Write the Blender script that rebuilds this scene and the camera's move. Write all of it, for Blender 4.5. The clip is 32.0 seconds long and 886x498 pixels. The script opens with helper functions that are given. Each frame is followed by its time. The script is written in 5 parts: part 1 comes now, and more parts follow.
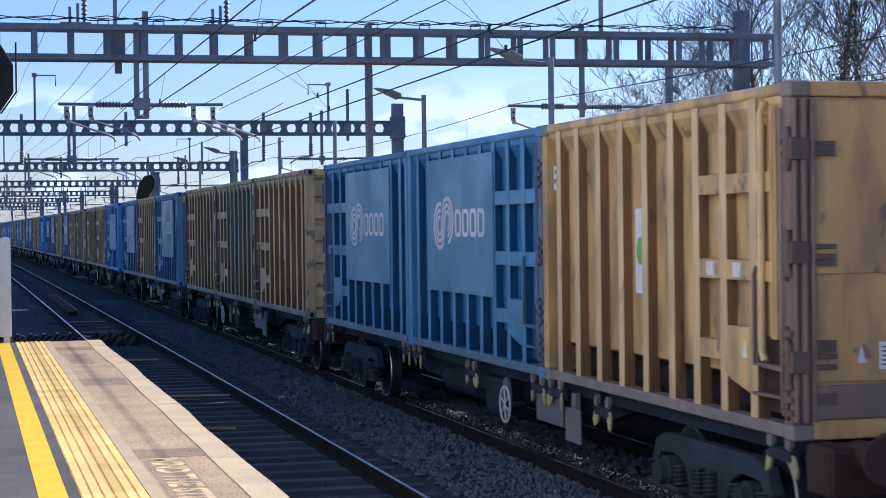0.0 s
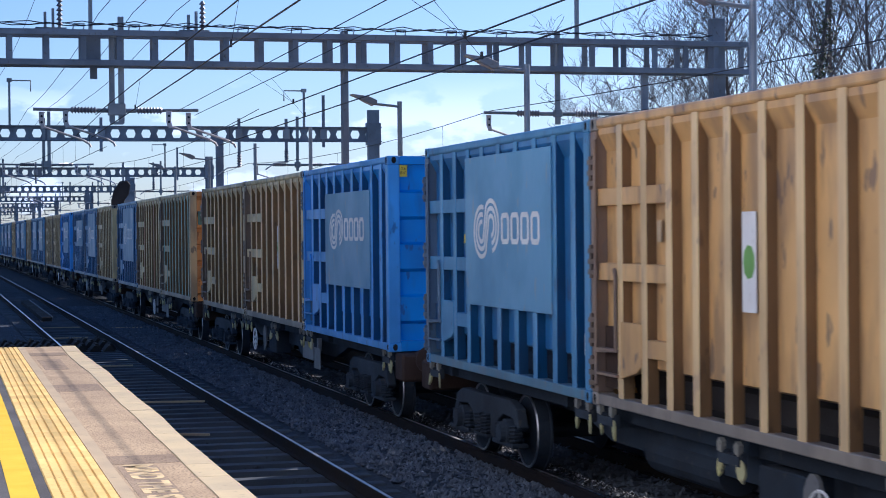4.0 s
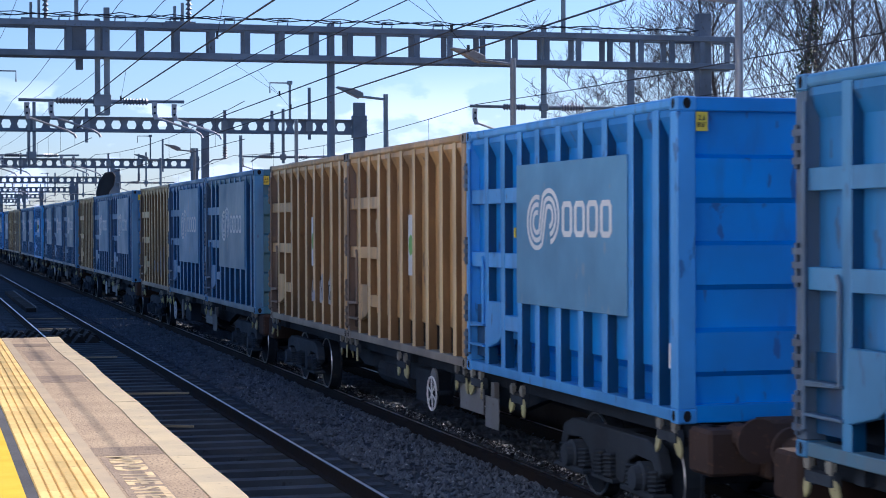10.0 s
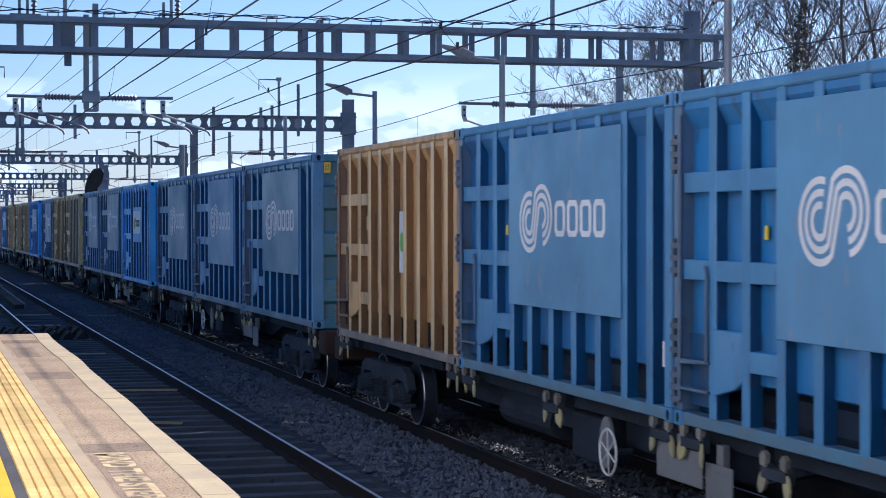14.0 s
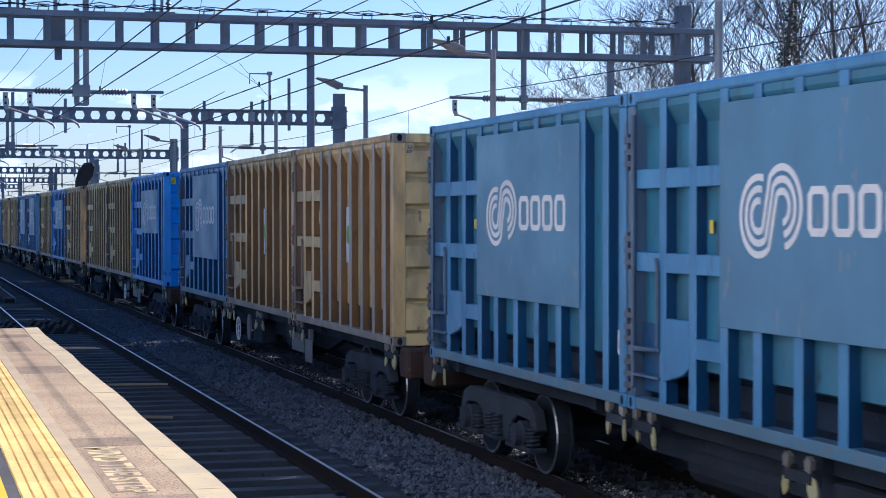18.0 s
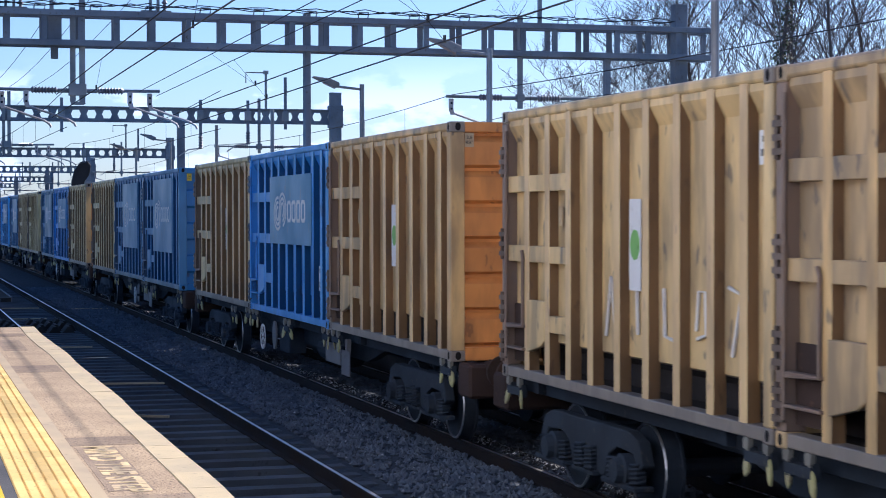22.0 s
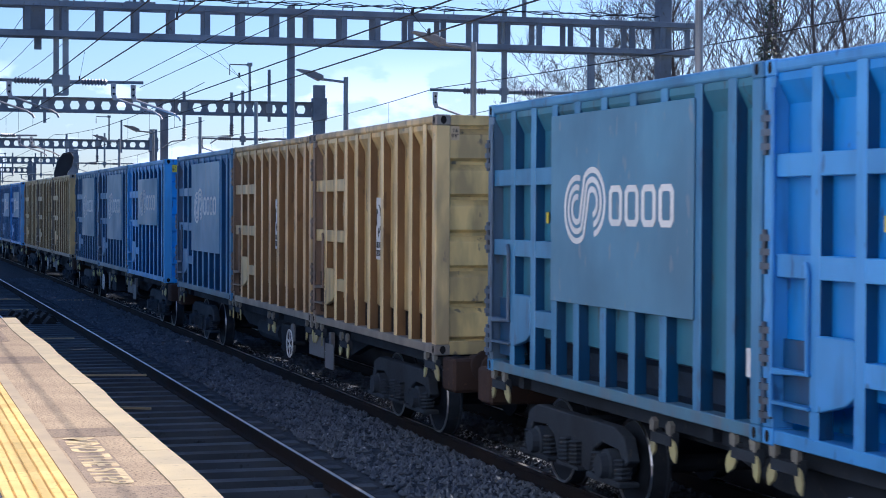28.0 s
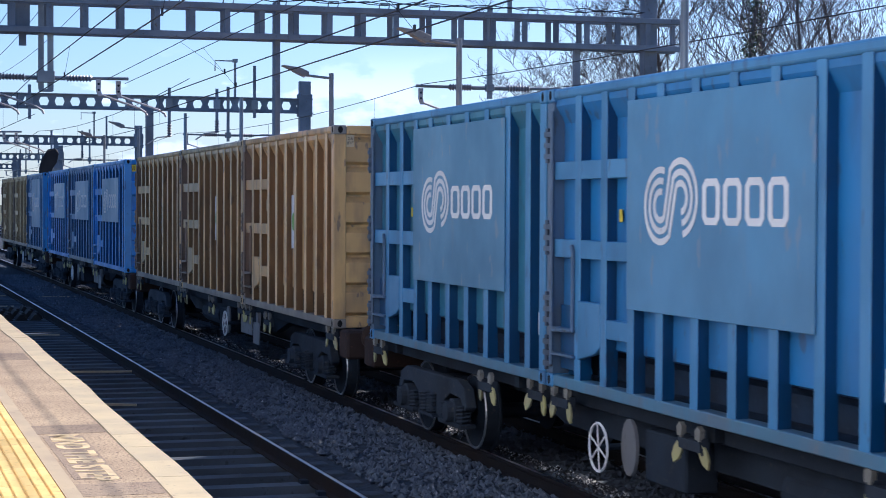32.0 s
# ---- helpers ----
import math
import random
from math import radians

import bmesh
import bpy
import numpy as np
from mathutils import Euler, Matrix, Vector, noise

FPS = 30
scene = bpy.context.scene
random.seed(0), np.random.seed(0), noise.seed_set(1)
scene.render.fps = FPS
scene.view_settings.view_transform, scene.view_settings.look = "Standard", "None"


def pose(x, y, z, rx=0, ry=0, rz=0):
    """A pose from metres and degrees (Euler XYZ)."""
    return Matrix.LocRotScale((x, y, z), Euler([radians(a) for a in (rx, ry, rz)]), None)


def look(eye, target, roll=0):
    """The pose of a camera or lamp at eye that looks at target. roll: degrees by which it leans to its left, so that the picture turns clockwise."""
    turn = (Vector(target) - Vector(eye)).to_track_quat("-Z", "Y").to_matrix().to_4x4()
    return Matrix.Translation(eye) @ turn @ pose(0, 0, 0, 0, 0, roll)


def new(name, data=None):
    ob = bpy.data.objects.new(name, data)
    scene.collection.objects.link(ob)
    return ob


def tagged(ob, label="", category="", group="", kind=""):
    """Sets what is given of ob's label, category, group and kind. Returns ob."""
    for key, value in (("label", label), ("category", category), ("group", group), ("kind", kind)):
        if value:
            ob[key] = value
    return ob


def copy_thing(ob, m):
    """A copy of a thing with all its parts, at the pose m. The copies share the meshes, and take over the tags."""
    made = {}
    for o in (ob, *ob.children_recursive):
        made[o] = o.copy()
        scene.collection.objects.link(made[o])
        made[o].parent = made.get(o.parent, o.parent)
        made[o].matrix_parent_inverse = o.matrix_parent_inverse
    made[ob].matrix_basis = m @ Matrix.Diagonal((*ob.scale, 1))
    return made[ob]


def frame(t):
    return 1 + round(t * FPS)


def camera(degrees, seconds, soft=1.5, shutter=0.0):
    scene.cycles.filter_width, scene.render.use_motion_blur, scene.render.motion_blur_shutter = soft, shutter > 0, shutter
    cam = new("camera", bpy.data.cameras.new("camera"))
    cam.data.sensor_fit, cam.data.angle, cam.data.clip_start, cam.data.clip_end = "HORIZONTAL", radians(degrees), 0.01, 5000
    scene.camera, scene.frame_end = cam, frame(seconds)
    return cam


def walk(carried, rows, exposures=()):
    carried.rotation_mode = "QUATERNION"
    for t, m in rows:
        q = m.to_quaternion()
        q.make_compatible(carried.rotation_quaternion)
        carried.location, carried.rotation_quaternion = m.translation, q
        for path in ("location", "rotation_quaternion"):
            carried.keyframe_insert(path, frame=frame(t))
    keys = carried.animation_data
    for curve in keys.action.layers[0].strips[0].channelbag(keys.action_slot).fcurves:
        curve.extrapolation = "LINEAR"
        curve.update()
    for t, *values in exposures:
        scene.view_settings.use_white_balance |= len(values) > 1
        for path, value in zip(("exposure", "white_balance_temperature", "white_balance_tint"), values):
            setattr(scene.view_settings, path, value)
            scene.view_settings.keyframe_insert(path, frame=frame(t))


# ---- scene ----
# A long container train passes a station platform under overhead wires; the camera stands on the platform and pans slowly.
EYE = (0.0, 0.0, 2.665)
cam = camera(26.66, 32.0, soft=0.95, shutter=0.12)
TURNS = [(0, 14.270, -0.716, -0.697), (0.5, 14.391, -0.719, -0.548), (1, 14.477, -0.692, -0.542), (1.5, 14.554, -0.654, -0.594), (2, 14.664, -0.609, -0.556), (2.5, 14.773, -0.562, -0.632), (3, 14.875, -0.537, -0.634), (3.5, 14.955, -0.532, -0.595), (5.5, 15.183, -0.436, -0.475), (6, 15.229, -0.402, -0.627), (6.5, 15.281, -0.384, -0.452), (7, 15.287, -0.392, -0.414), (7.5, 15.257, -0.412, -0.413), (8, 15.244, -0.445, -0.326), (8.5, 15.265, -0.510, -0.292), (9, 15.319, -0.598, -0.288), (9.5, 15.377, -0.676, -0.290), (10, 15.474, -0.734, -0.201), (10.5, 15.539, -0.785, -0.225), (11, 15.585, -0.812, -0.293), (11.5, 15.633, -0.821, -0.356), (12, 15.648, -0.803, -0.426), (12.5, 15.709, -0.776, -0.109), (13, 15.736, -0.778, -0.113), (13.5, 15.778, -0.797, -0.138), (14, 15.817, -0.826, -0.096), (14.5, 15.845, -0.870, -0.065), (16.5, 16.002, -0.931, -0.090), (17, 16.056, -0.959, -0.077), (17.5, 16.083, -0.985, -0.075), (18, 16.099, -1.000, -0.068), (18.5, 16.109, -0.977, -0.067), (19, 16.099, -0.937, -0.018), (19.5, 16.093, -0.893, -0.049), (20, 16.114, -0.865, -0.014), (20.5, 16.152, -0.870, -0.039), (21, 16.189, -0.901, -0.078), (21.5, 16.203, -0.955, -0.060), (22, 16.209, -1.034, -0.090), (22.5, 16.205, -1.118, -0.145), (23, 16.255, -1.221, -0.174), (23.5, 16.353, -1.322, -0.235), (24, 16.459, -1.404, -0.230), (24.5, 16.585, -1.459, -0.051), (25, 16.673, -1.500, -0.026), (25.5, 16.730, -1.506, 0.035), (27.5, 16.709, -1.284, 0.200), (28, 16.727, -1.235, 0.259), (28.5, 16.778, -1.217, 0.248), (29, 16.831, -1.218, 0.286), (29.5, 16.863, -1.229, 0.180), (30, 16.888, -1.225, 0.089), (30.5, 16.952, -1.230, 0.093), (31, 17.013, -1.243, 0.022), (31.5, 17.090, -1.281, 0.087), (32, 17.168, -1.348, 0.241)]          # seconds, turn to the right of the track, tilt, lean
walk(cam, [(t, pose(*EYE, 90 + b, 0, -a) @ pose(0, 0, 0, 0, 0, c)) for t, a, b, c in TURNS],
     exposures=[(0, 0.48, 4780, 19), (14, 0.48, 4780, 19), (18, 0.57, 4760, 19), (32, 0.58, 4740, 18)])

# ---- light ----
SUN_TURN, SUN_HEIGHT = 56.0, 33.0        # degrees clockwise from the track, and above the horizon
world = bpy.data.worlds.new("world")
scene.world = world
world.use_nodes = True
wt = world.node_tree
for n in list(wt.nodes):
    wt.nodes.remove(n)
sky = wt.nodes.new("ShaderNodeTexSky")
sky.sky_type, sky.sun_disc = "NISHITA", False
sky.sun_elevation, sky.sun_rotation = radians(SUN_HEIGHT), radians(SUN_TURN)
sky.air_density, sky.dust_density, sky.ozone_density = 1.0, 0.5, 2.0
coord = wt.nodes.new("ShaderNodeTexCoord")
stretch = wt.nodes.new("ShaderNodeMapping")
stretch.inputs["Scale"].default_value = (20.0, 20.0, 42.0)
stretch.inputs["Location"].default_value = (3.3, 1.2, 0.6)
puff = wt.nodes.new("ShaderNodeTexNoise")
puff.inputs["Scale"].default_value, puff.inputs["Detail"].default_value = 1.0, 6.0
edge = wt.nodes.new("ShaderNodeMapRange")
edge.interpolation_type = "SMOOTHSTEP"
edge.inputs["From Min"].default_value, edge.inputs["From Max"].default_value = 0.55, 0.62
split = wt.nodes.new("ShaderNodeSeparateXYZ")
low = wt.nodes.new("ShaderNodeMapRange")          # clouds lie low over the horizon
low.interpolation_type = "SMOOTHSTEP"
low.inputs["From Min"].default_value, low.inputs["From Max"].default_value = 0.085, 0.055
both = wt.nodes.new("ShaderNodeMath")
both.operation = "MULTIPLY"
cloudy = wt.nodes.new("ShaderNodeMix")
cloudy.data_type = "RGBA"
cloudy.inputs["B"].default_value = (10.5, 10.7, 11.0, 1)
back = wt.nodes.new("ShaderNodeBackground")
back.inputs["Strength"].default_value = 0.074
wout = wt.nodes.new("ShaderNodeOutputWorld")
for a, b in ((coord.outputs["Generated"], stretch.inputs["Vector"]), (stretch.outputs["Vector"], puff.inputs["Vector"]), (puff.outputs["Fac"], edge.inputs["Value"]),
             (coord.outputs["Generated"], split.inputs["Vector"]), (split.outputs["Z"], low.inputs["Value"]), (edge.outputs["Result"], both.inputs[0]),
             (low.outputs["Result"], both.inputs[1]), (both.outputs["Value"], cloudy.inputs["Factor"]), (sky.outputs["Color"], cloudy.inputs["A"]),
             (cloudy.outputs["Result"], back.inputs["Color"]), (back.outputs["Background"], wout.inputs["Surface"])):
    wt.links.new(a, b)
lamp = bpy.data.lights.new("sun", "SUN")
lamp.energy, lamp.angle, lamp.color = 5.3, radians(0.53), (1.0, 0.765, 0.49)
sun = new("sun", lamp)
sa, sh = radians(SUN_TURN), radians(SUN_HEIGHT)
sun.matrix_world = look((60 * math.sin(sa) * math.cos(sh), 60 * math.cos(sa) * math.cos(sh), 60 * math.sin(sh)), (0, 0, 0))


# ---- tools ----
class Shape:
    """Collects boxes, prisms and tubes into one mesh."""

    def __init__(self):
        self.v, self.f = [], []

    def add(self, vs, fs):
        n = len(self.v)
        self.v += [tuple(p) for p in vs]
        self.f += [tuple(n + i for i in f) for f in fs]
        return self

    def box(self, x0, x1, y0, y1, z0, z1):
        return self.add([(x, y, z) for z in (z0, z1) for y in (y0, y1) for x in (x0, x1)],
                        [(0, 2, 3, 1), (4, 5, 7, 6), (0, 1, 5, 4), (2, 6, 7, 3), (0, 4, 6, 2), (1, 3, 7, 5)])

    def prism(self, outline, lo, hi, axis="x"):
        n = len(outline)
        put = {"x": lambda h, p: (h, p[0], p[1]), "y": lambda h, p: (p[0], h, p[1]), "z": lambda h, p: (p[0], p[1], h)}[axis]
        vs = [put(h, p) for h in (lo, hi) for p in outline]
        fs = [tuple(range(n)), tuple(range(2 * n - 1, n - 1, -1))] + [(i, n + i, n + (i + 1) % n, (i + 1) % n) for i in range(n)]
        return self.add(vs, fs)

    def tube(self, p, q, r, n=8, r2=None, caps=True):
        p, q = Vector(p), Vector(q)
        d = (q - p).normalized()
        a = d.orthogonal().normalized()
        b = d.cross(a)
        r2 = r if r2 is None else r2
        ring = [(math.cos(k * math.tau / n), math.sin(k * math.tau / n)) for k in range(n)]
        vs = [p + (a * c + b * s) * r for c, s in ring] + [q + (a * c + b * s) * r2 for c, s in ring]
        fs = [(i, (i + 1) % n, n + (i + 1) % n, n + i) for i in range(n)]
        if caps:
            fs += [tuple(range(n - 1, -1, -1)), tuple(range(n, 2 * n))]
        return self.add(vs, fs)

    def bend(self, points, r, n=6):
        """One tube swept along a line of points."""
        pts = [Vector(p) for p in points]
        m, vs = len(pts), []
        up = None
        for i, p in enumerate(pts):
            d = (pts[min(i + 1, m - 1)] - pts[max(i - 1, 0)]).normalized()
            a = (up - d * up.dot(d)).normalized() if up else d.orthogonal().normalized()
            up, b = a, d.cross(a)
            vs += [p + (a * math.cos(k * math.tau / n) + b * math.sin(k * math.tau / n)) * r for k in range(n)]
        fs = [(i * n + k, i * n + (k + 1) % n, (i + 1) * n + (k + 1) % n, (i + 1) * n + k) for i in range(m - 1) for k in range(n)]
        return self.add(vs, fs + [tuple(range(n - 1, -1, -1)), tuple(range((m - 1) * n, m * n))])

    def lathe(self, p, q, profile, n=10):
        """A turned body from p to q: profile is a row of (share of the way, radius)."""
        p, q = Vector(p), Vector(q)
        d = (q - p).normalized()
        a = d.orthogonal().normalized()
        b = d.cross(a)
        vs = [p + (q - p) * u + (a * math.cos(k * math.tau / n) + b * math.sin(k * math.tau / n)) * r for u, r in profile for k in range(n)]
        m = len(profile)
        fs = [(i * n + k, i * n + (k + 1) % n, (i + 1) * n + (k + 1) % n, (i + 1) * n + k) for i in range(m - 1) for k in range(n)]
        return self.add(vs, fs + [tuple(range(n - 1, -1, -1)), tuple(range((m - 1) * n, m * n))])

    def ring(self, centre, axis, radius, r, n=20, m=5):
        axis = Vector(axis).normalized()
        a = axis.orthogonal().normalized()
        b = axis.cross(a)
        pts = [Vector(centre) + (a * math.cos(k * math.tau / n) + b * math.sin(k * math.tau / n)) * radius for k in range(n + 1)]
        return self.bend(pts, r, m)

    def mesh(self, name, material, bevel=0.0, smooth=False, weld=False):
        me = bpy.data.meshes.new(name)
        me.from_pydata(self.v, [], self.f)
        bm = bmesh.new()
        bm.from_mesh(me)
        if weld:
            bmesh.ops.remove_doubles(bm, verts=bm.verts, dist=0.0005)
        bmesh.ops.recalc_face_normals(bm, faces=bm.faces)
        if bevel:
            bmesh.ops.bevel(bm, geom=bm.edges[:], offset=bevel, segments=1, affect="EDGES", profile=0.5)
        bm.to_mesh(me)
        bm.free()
        if smooth:
            me.polygons.foreach_set("use_smooth", [True] * len(me.polygons))
        me.materials.append(material)
        return me


def obj(name, data, parent=None, at=(0, 0, 0), turn=(0, 0, 0), label=""):
    ob = new(name, data)
    ob.parent = parent
    ob.location, ob.rotation_euler = at, [radians(a) for a in turn]
    return tagged(ob, label) if label else ob


def thing(name, label, category, at=(0, 0, 0), group="", kind="", data=None, turn=(0, 0, 0)):
    return tagged(obj(name, data, None, at, turn), label, category, group, kind)


def part(name, shape, material, parent, label="", bevel=0.0, at=(0, 0, 0), smooth=False, turn=(0, 0, 0)):
    return obj(name, shape.mesh(name, material, bevel, smooth), parent, at, turn, label)


def lettering(name, words, height, material, parent, m, label="", bold=0.0):
    """Flat raised letters in the built-in font; m places them, reading along its x with the tops along its y."""
    cu = bpy.data.curves.new(name, "FONT")
    cu.body, cu.size, cu.align_x, cu.align_y, cu.extrude = words, height * 1.38, "CENTER", "CENTER", 0.003
    cu.offset = bold
    tmp = new(name, cu)
    me = bpy.data.meshes.new_from_object(tmp.evaluated_get(bpy.context.evaluated_depsgraph_get()))
    bpy.data.objects.remove(tmp)
    me.materials.append(material)
    ob = new(name, me)
    ob.parent = parent
    ob.matrix_basis = m
    return tagged(ob, label) if label else ob


# ---- materials ----
def surface(name, base, dark=None, spot=None, rough=0.6, metal=0.0, coarse=1.2, fine=14.0, streak=(1, 1, 1), cover=0.5, spots=0.62, bump=0.15, grain=90.0, vary=0.12, specks=0.0, soft=0.16, fleck=None):
    """A surface with patches (base to dark), stains with streaks (spot), a grain that is felt, and a difference from piece to piece."""
    m = bpy.data.materials.new(name)
    m.use_nodes = True
    nt = m.node_tree
    bs = nt.nodes["Principled BSDF"]
    dark = dark or tuple(c * 0.7 for c in base)
    spot = spot or tuple(c * 0.45 for c in base)
    N, K = nt.nodes.new, nt.links.new
    co, oi = N("ShaderNodeTexCoord"), N("ShaderNodeObjectInfo")
    far = N("ShaderNodeVectorMath")
    far.operation = "MULTIPLY_ADD"
    far.inputs[1].default_value = (1, 1, 1)
    k = N("ShaderNodeMath")
    k.operation = "MULTIPLY"
    k.inputs[1].default_value = 37.0
    K(oi.outputs["Random"], k.inputs[0])
    K(co.outputs["Object"], far.inputs[0])
    K(k.outputs[0], far.inputs[2])

    def noise_at(scale, detail, squash=(1, 1, 1)):
        mp, nz = N("ShaderNodeMapping"), N("ShaderNodeTexNoise")
        mp.inputs["Scale"].default_value = squash
        nz.inputs["Scale"].default_value, nz.inputs["Detail"].default_value = scale, detail
        K(far.outputs[0], mp.inputs["Vector"])
        K(mp.outputs["Vector"], nz.inputs["Vector"])
        return nz.outputs["Fac"]

    def band(value, lo, hi):
        r = N("ShaderNodeMapRange")
        r.inputs["From Min"].default_value, r.inputs["From Max"].default_value = lo, hi
        K(value, r.inputs["Value"])
        return r.outputs["Result"]

    def mix(fac, a, b):
        x = N("ShaderNodeMix")
        x.data_type = "RGBA"
        for s, value in (("Factor", fac), ("A", a), ("B", b)):
            if hasattr(value, "is_output"):
                K(value, x.inputs[s])
            else:
                x.inputs[s].default_value = (*value, 1) if isinstance(value, tuple) else value
        return x.outputs["Result"]

    patches = band(noise_at(coarse, 5), cover - 0.16, cover + 0.2)
    stains = band(noise_at(fine, 4, streak), spots, spots + soft)
    col = mix(stains, mix(patches, base, dark), spot)
    if specks:
        cap = N("ShaderNodeMath")
        cap.operation = "MULTIPLY"
        cap.inputs[1].default_value = 0.75
        K(band(noise_at(7.0, 6, (1, 1, 0.4)), specks, specks + 0.04), cap.inputs[0])
        col = mix(cap.outputs[0], col, fleck or spot)
    hsv = N("ShaderNodeHueSaturation")
    piece = N("ShaderNodeMapRange")
    piece.inputs["To Min"].default_value, piece.inputs["To Max"].default_value = 1 - vary, 1 + vary
    K(oi.outputs["Random"], piece.inputs["Value"])
    K(piece.outputs["Result"], hsv.inputs["Value"])
    K(col, hsv.inputs["Color"])
    K(hsv.outputs["Color"], bs.inputs["Base Color"])
    gl = N("ShaderNodeMapRange")
    gl.inputs["To Min"].default_value, gl.inputs["To Max"].default_value = rough, min(1.0, rough + 0.25)
    K(patches, gl.inputs["Value"])
    K(gl.outputs["Result"], bs.inputs["Roughness"])
    bs.inputs["Metallic"].default_value = metal
    bs.inputs["Specular IOR Level"].default_value = 0.15 if rough >= 0.7 else 0.5          # dusty surfaces hardly shine
    if bump:
        bp = N("ShaderNodeBump")
        bp.inputs["Strength"].default_value, bp.inputs["Distance"].default_value = bump, 0.01 if grain > 3 else 0.03
        K(noise_at(grain, 3), bp.inputs["Height"])
        K(bp.outputs["Normal"], bs.inputs["Normal"])
    return m


def paint(name, base, dirt=(0.10, 0.085, 0.07), worn=0.6, cover=0.52, **more):
    """Weathered coach paint: broad faded areas, soft runs of dirt and a few chipped spots."""
    faded = tuple(c * 0.64 + d * 0.14 for c, d in zip(base, dirt))
    grime = tuple(c * 0.42 + d * 0.45 for c, d in zip(base, dirt))
    return surface(name, base, faded, grime, rough=0.33, coarse=0.9, fine=2.6, streak=(1.5, 1.5, 0.4), spots=worn - 0.095, soft=0.22, cover=cover, bump=0.35, grain=1.6, vary=0.05, specks=0.63, fleck=dirt, **more)


OCHRE = paint("ochre_paint", (0.70, 0.49, 0.205), (0.095, 0.085, 0.085), 0.505)
OCHRE_PALE = paint("pale_ochre_paint", (0.77, 0.58, 0.265), (0.12, 0.105, 0.10), 0.505)
OCHRE_DEEP = paint("deep_ochre_paint", (0.65, 0.41, 0.155), (0.13, 0.10, 0.09), 0.54)
OCHRE_DIRTY = paint("dirty_ochre_paint", (0.57, 0.42, 0.21), (0.11, 0.10, 0.095), 0.49)
ORANGE = paint("orange_paint", (0.7, 0.3, 0.07), (0.2, 0.09, 0.04), 0.56)
TAN_RIB = paint("tan_rib_paint", (0.71, 0.53, 0.265), (0.40, 0.29, 0.18), 0.57)
PALE_RIB = paint("pale_yellow_rib_paint", (0.79, 0.62, 0.3), (0.32, 0.25, 0.14), 0.58)
OCHRE_WORN = paint("worn_yellow_paint", (0.77, 0.585, 0.24), (0.09, 0.085, 0.08), 0.485)
TEAL_RIB = surface("worn_teal_rib_paint", (0.15, 0.31, 0.27), (0.56, 0.42, 0.235), (0.20, 0.13, 0.07), rough=0.4, coarse=2.2, fine=6.0, streak=(1.5, 1.5, 0.3), cover=0.6, spots=0.64, bump=0.08, grain=12.0, vary=0.05)
GREEN_PATCH = paint("green_patch_paint", (0.10, 0.20, 0.15), (0.06, 0.09, 0.07), 0.6)
HINGE_BROWN = paint("grimy_brown_hinge", (0.13, 0.095, 0.075), (0.07, 0.055, 0.045), 0.55)
GREY_RIB = paint("grey_blue_rib_paint", (0.27, 0.315, 0.34), (0.45, 0.34, 0.18), 0.50)
RED_RIB = paint("red_worn_rib_paint", (0.42, 0.17, 0.1), (0.52, 0.38, 0.22), 0.5)
BLUE = paint("mid_blue_paint", (0.04, 0.2, 0.5), (0.05, 0.09, 0.17), 0.63)
BLUE_SLATE = paint("slate_blue_paint", (0.05, 0.195, 0.32), (0.05, 0.075, 0.10), 0.6)
BLUE_BRIGHT = paint("bright_blue_paint", (0.04, 0.26, 0.76), (0.03, 0.08, 0.25), 0.66)
BLUE_DEEP = paint("deep_blue_paint", (0.035, 0.165, 0.43), (0.04, 0.06, 0.13), 0.63)
BLUE_RIB = paint("worn_blue_rib_paint", (0.085, 0.26, 0.51), (0.06, 0.13, 0.27), 0.62)
BRIGHT_RIB = paint("bright_blue_rib_paint", (0.1, 0.345, 0.8), (0.03, 0.1, 0.3), 0.64)
LIGHT_BLUE = paint("faded_blue_paint", (0.07, 0.34, 0.85), (0.03, 0.10, 0.3), 0.64)
LIGHT_RIB = paint("faded_blue_rib_paint", (0.145, 0.45, 0.88), (0.04, 0.12, 0.32), 0.64)
# Darker rib flanks: the shade on them is put into the paint.
SHADED_OCHRE = paint("unfaded_ochre_paint", (0.24, 0.145, 0.065), (0.13, 0.08, 0.045), 0.55)
SHADED_BLUE = paint("unfaded_blue_paint", (0.014, 0.075, 0.2), (0.02, 0.05, 0.12), 0.62)
PANEL = paint("panel_blue_paint", (0.105, 0.285, 0.51), (0.20, 0.27, 0.38), 0.72)
PANEL_SLATE = paint("panel_slate_paint", (0.09, 0.235, 0.4), (0.2, 0.25, 0.32), 0.72)
FOOT = paint("grimy_foot_rail", (0.27, 0.24, 0.205), (0.17, 0.155, 0.145), 0.5)
DOOR_POST = paint("grimy_door_post", (0.24, 0.17, 0.12), (0.16, 0.13, 0.12), 0.5)
BLUE_FOOT = paint("blue_foot_rail", (0.1, 0.22, 0.34), (0.16, 0.18, 0.21), 0.55)
BLUE_POST = paint("blue_door_post", (0.10, 0.17, 0.28), (0.08, 0.1, 0.13), 0.55)
# Recess paint: grime, with the shade behind the rib feet put into it.
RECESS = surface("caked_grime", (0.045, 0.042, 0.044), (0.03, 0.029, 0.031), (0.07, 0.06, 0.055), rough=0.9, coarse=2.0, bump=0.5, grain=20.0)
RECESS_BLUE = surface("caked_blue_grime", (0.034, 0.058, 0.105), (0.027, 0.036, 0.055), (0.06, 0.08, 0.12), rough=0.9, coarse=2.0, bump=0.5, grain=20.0)
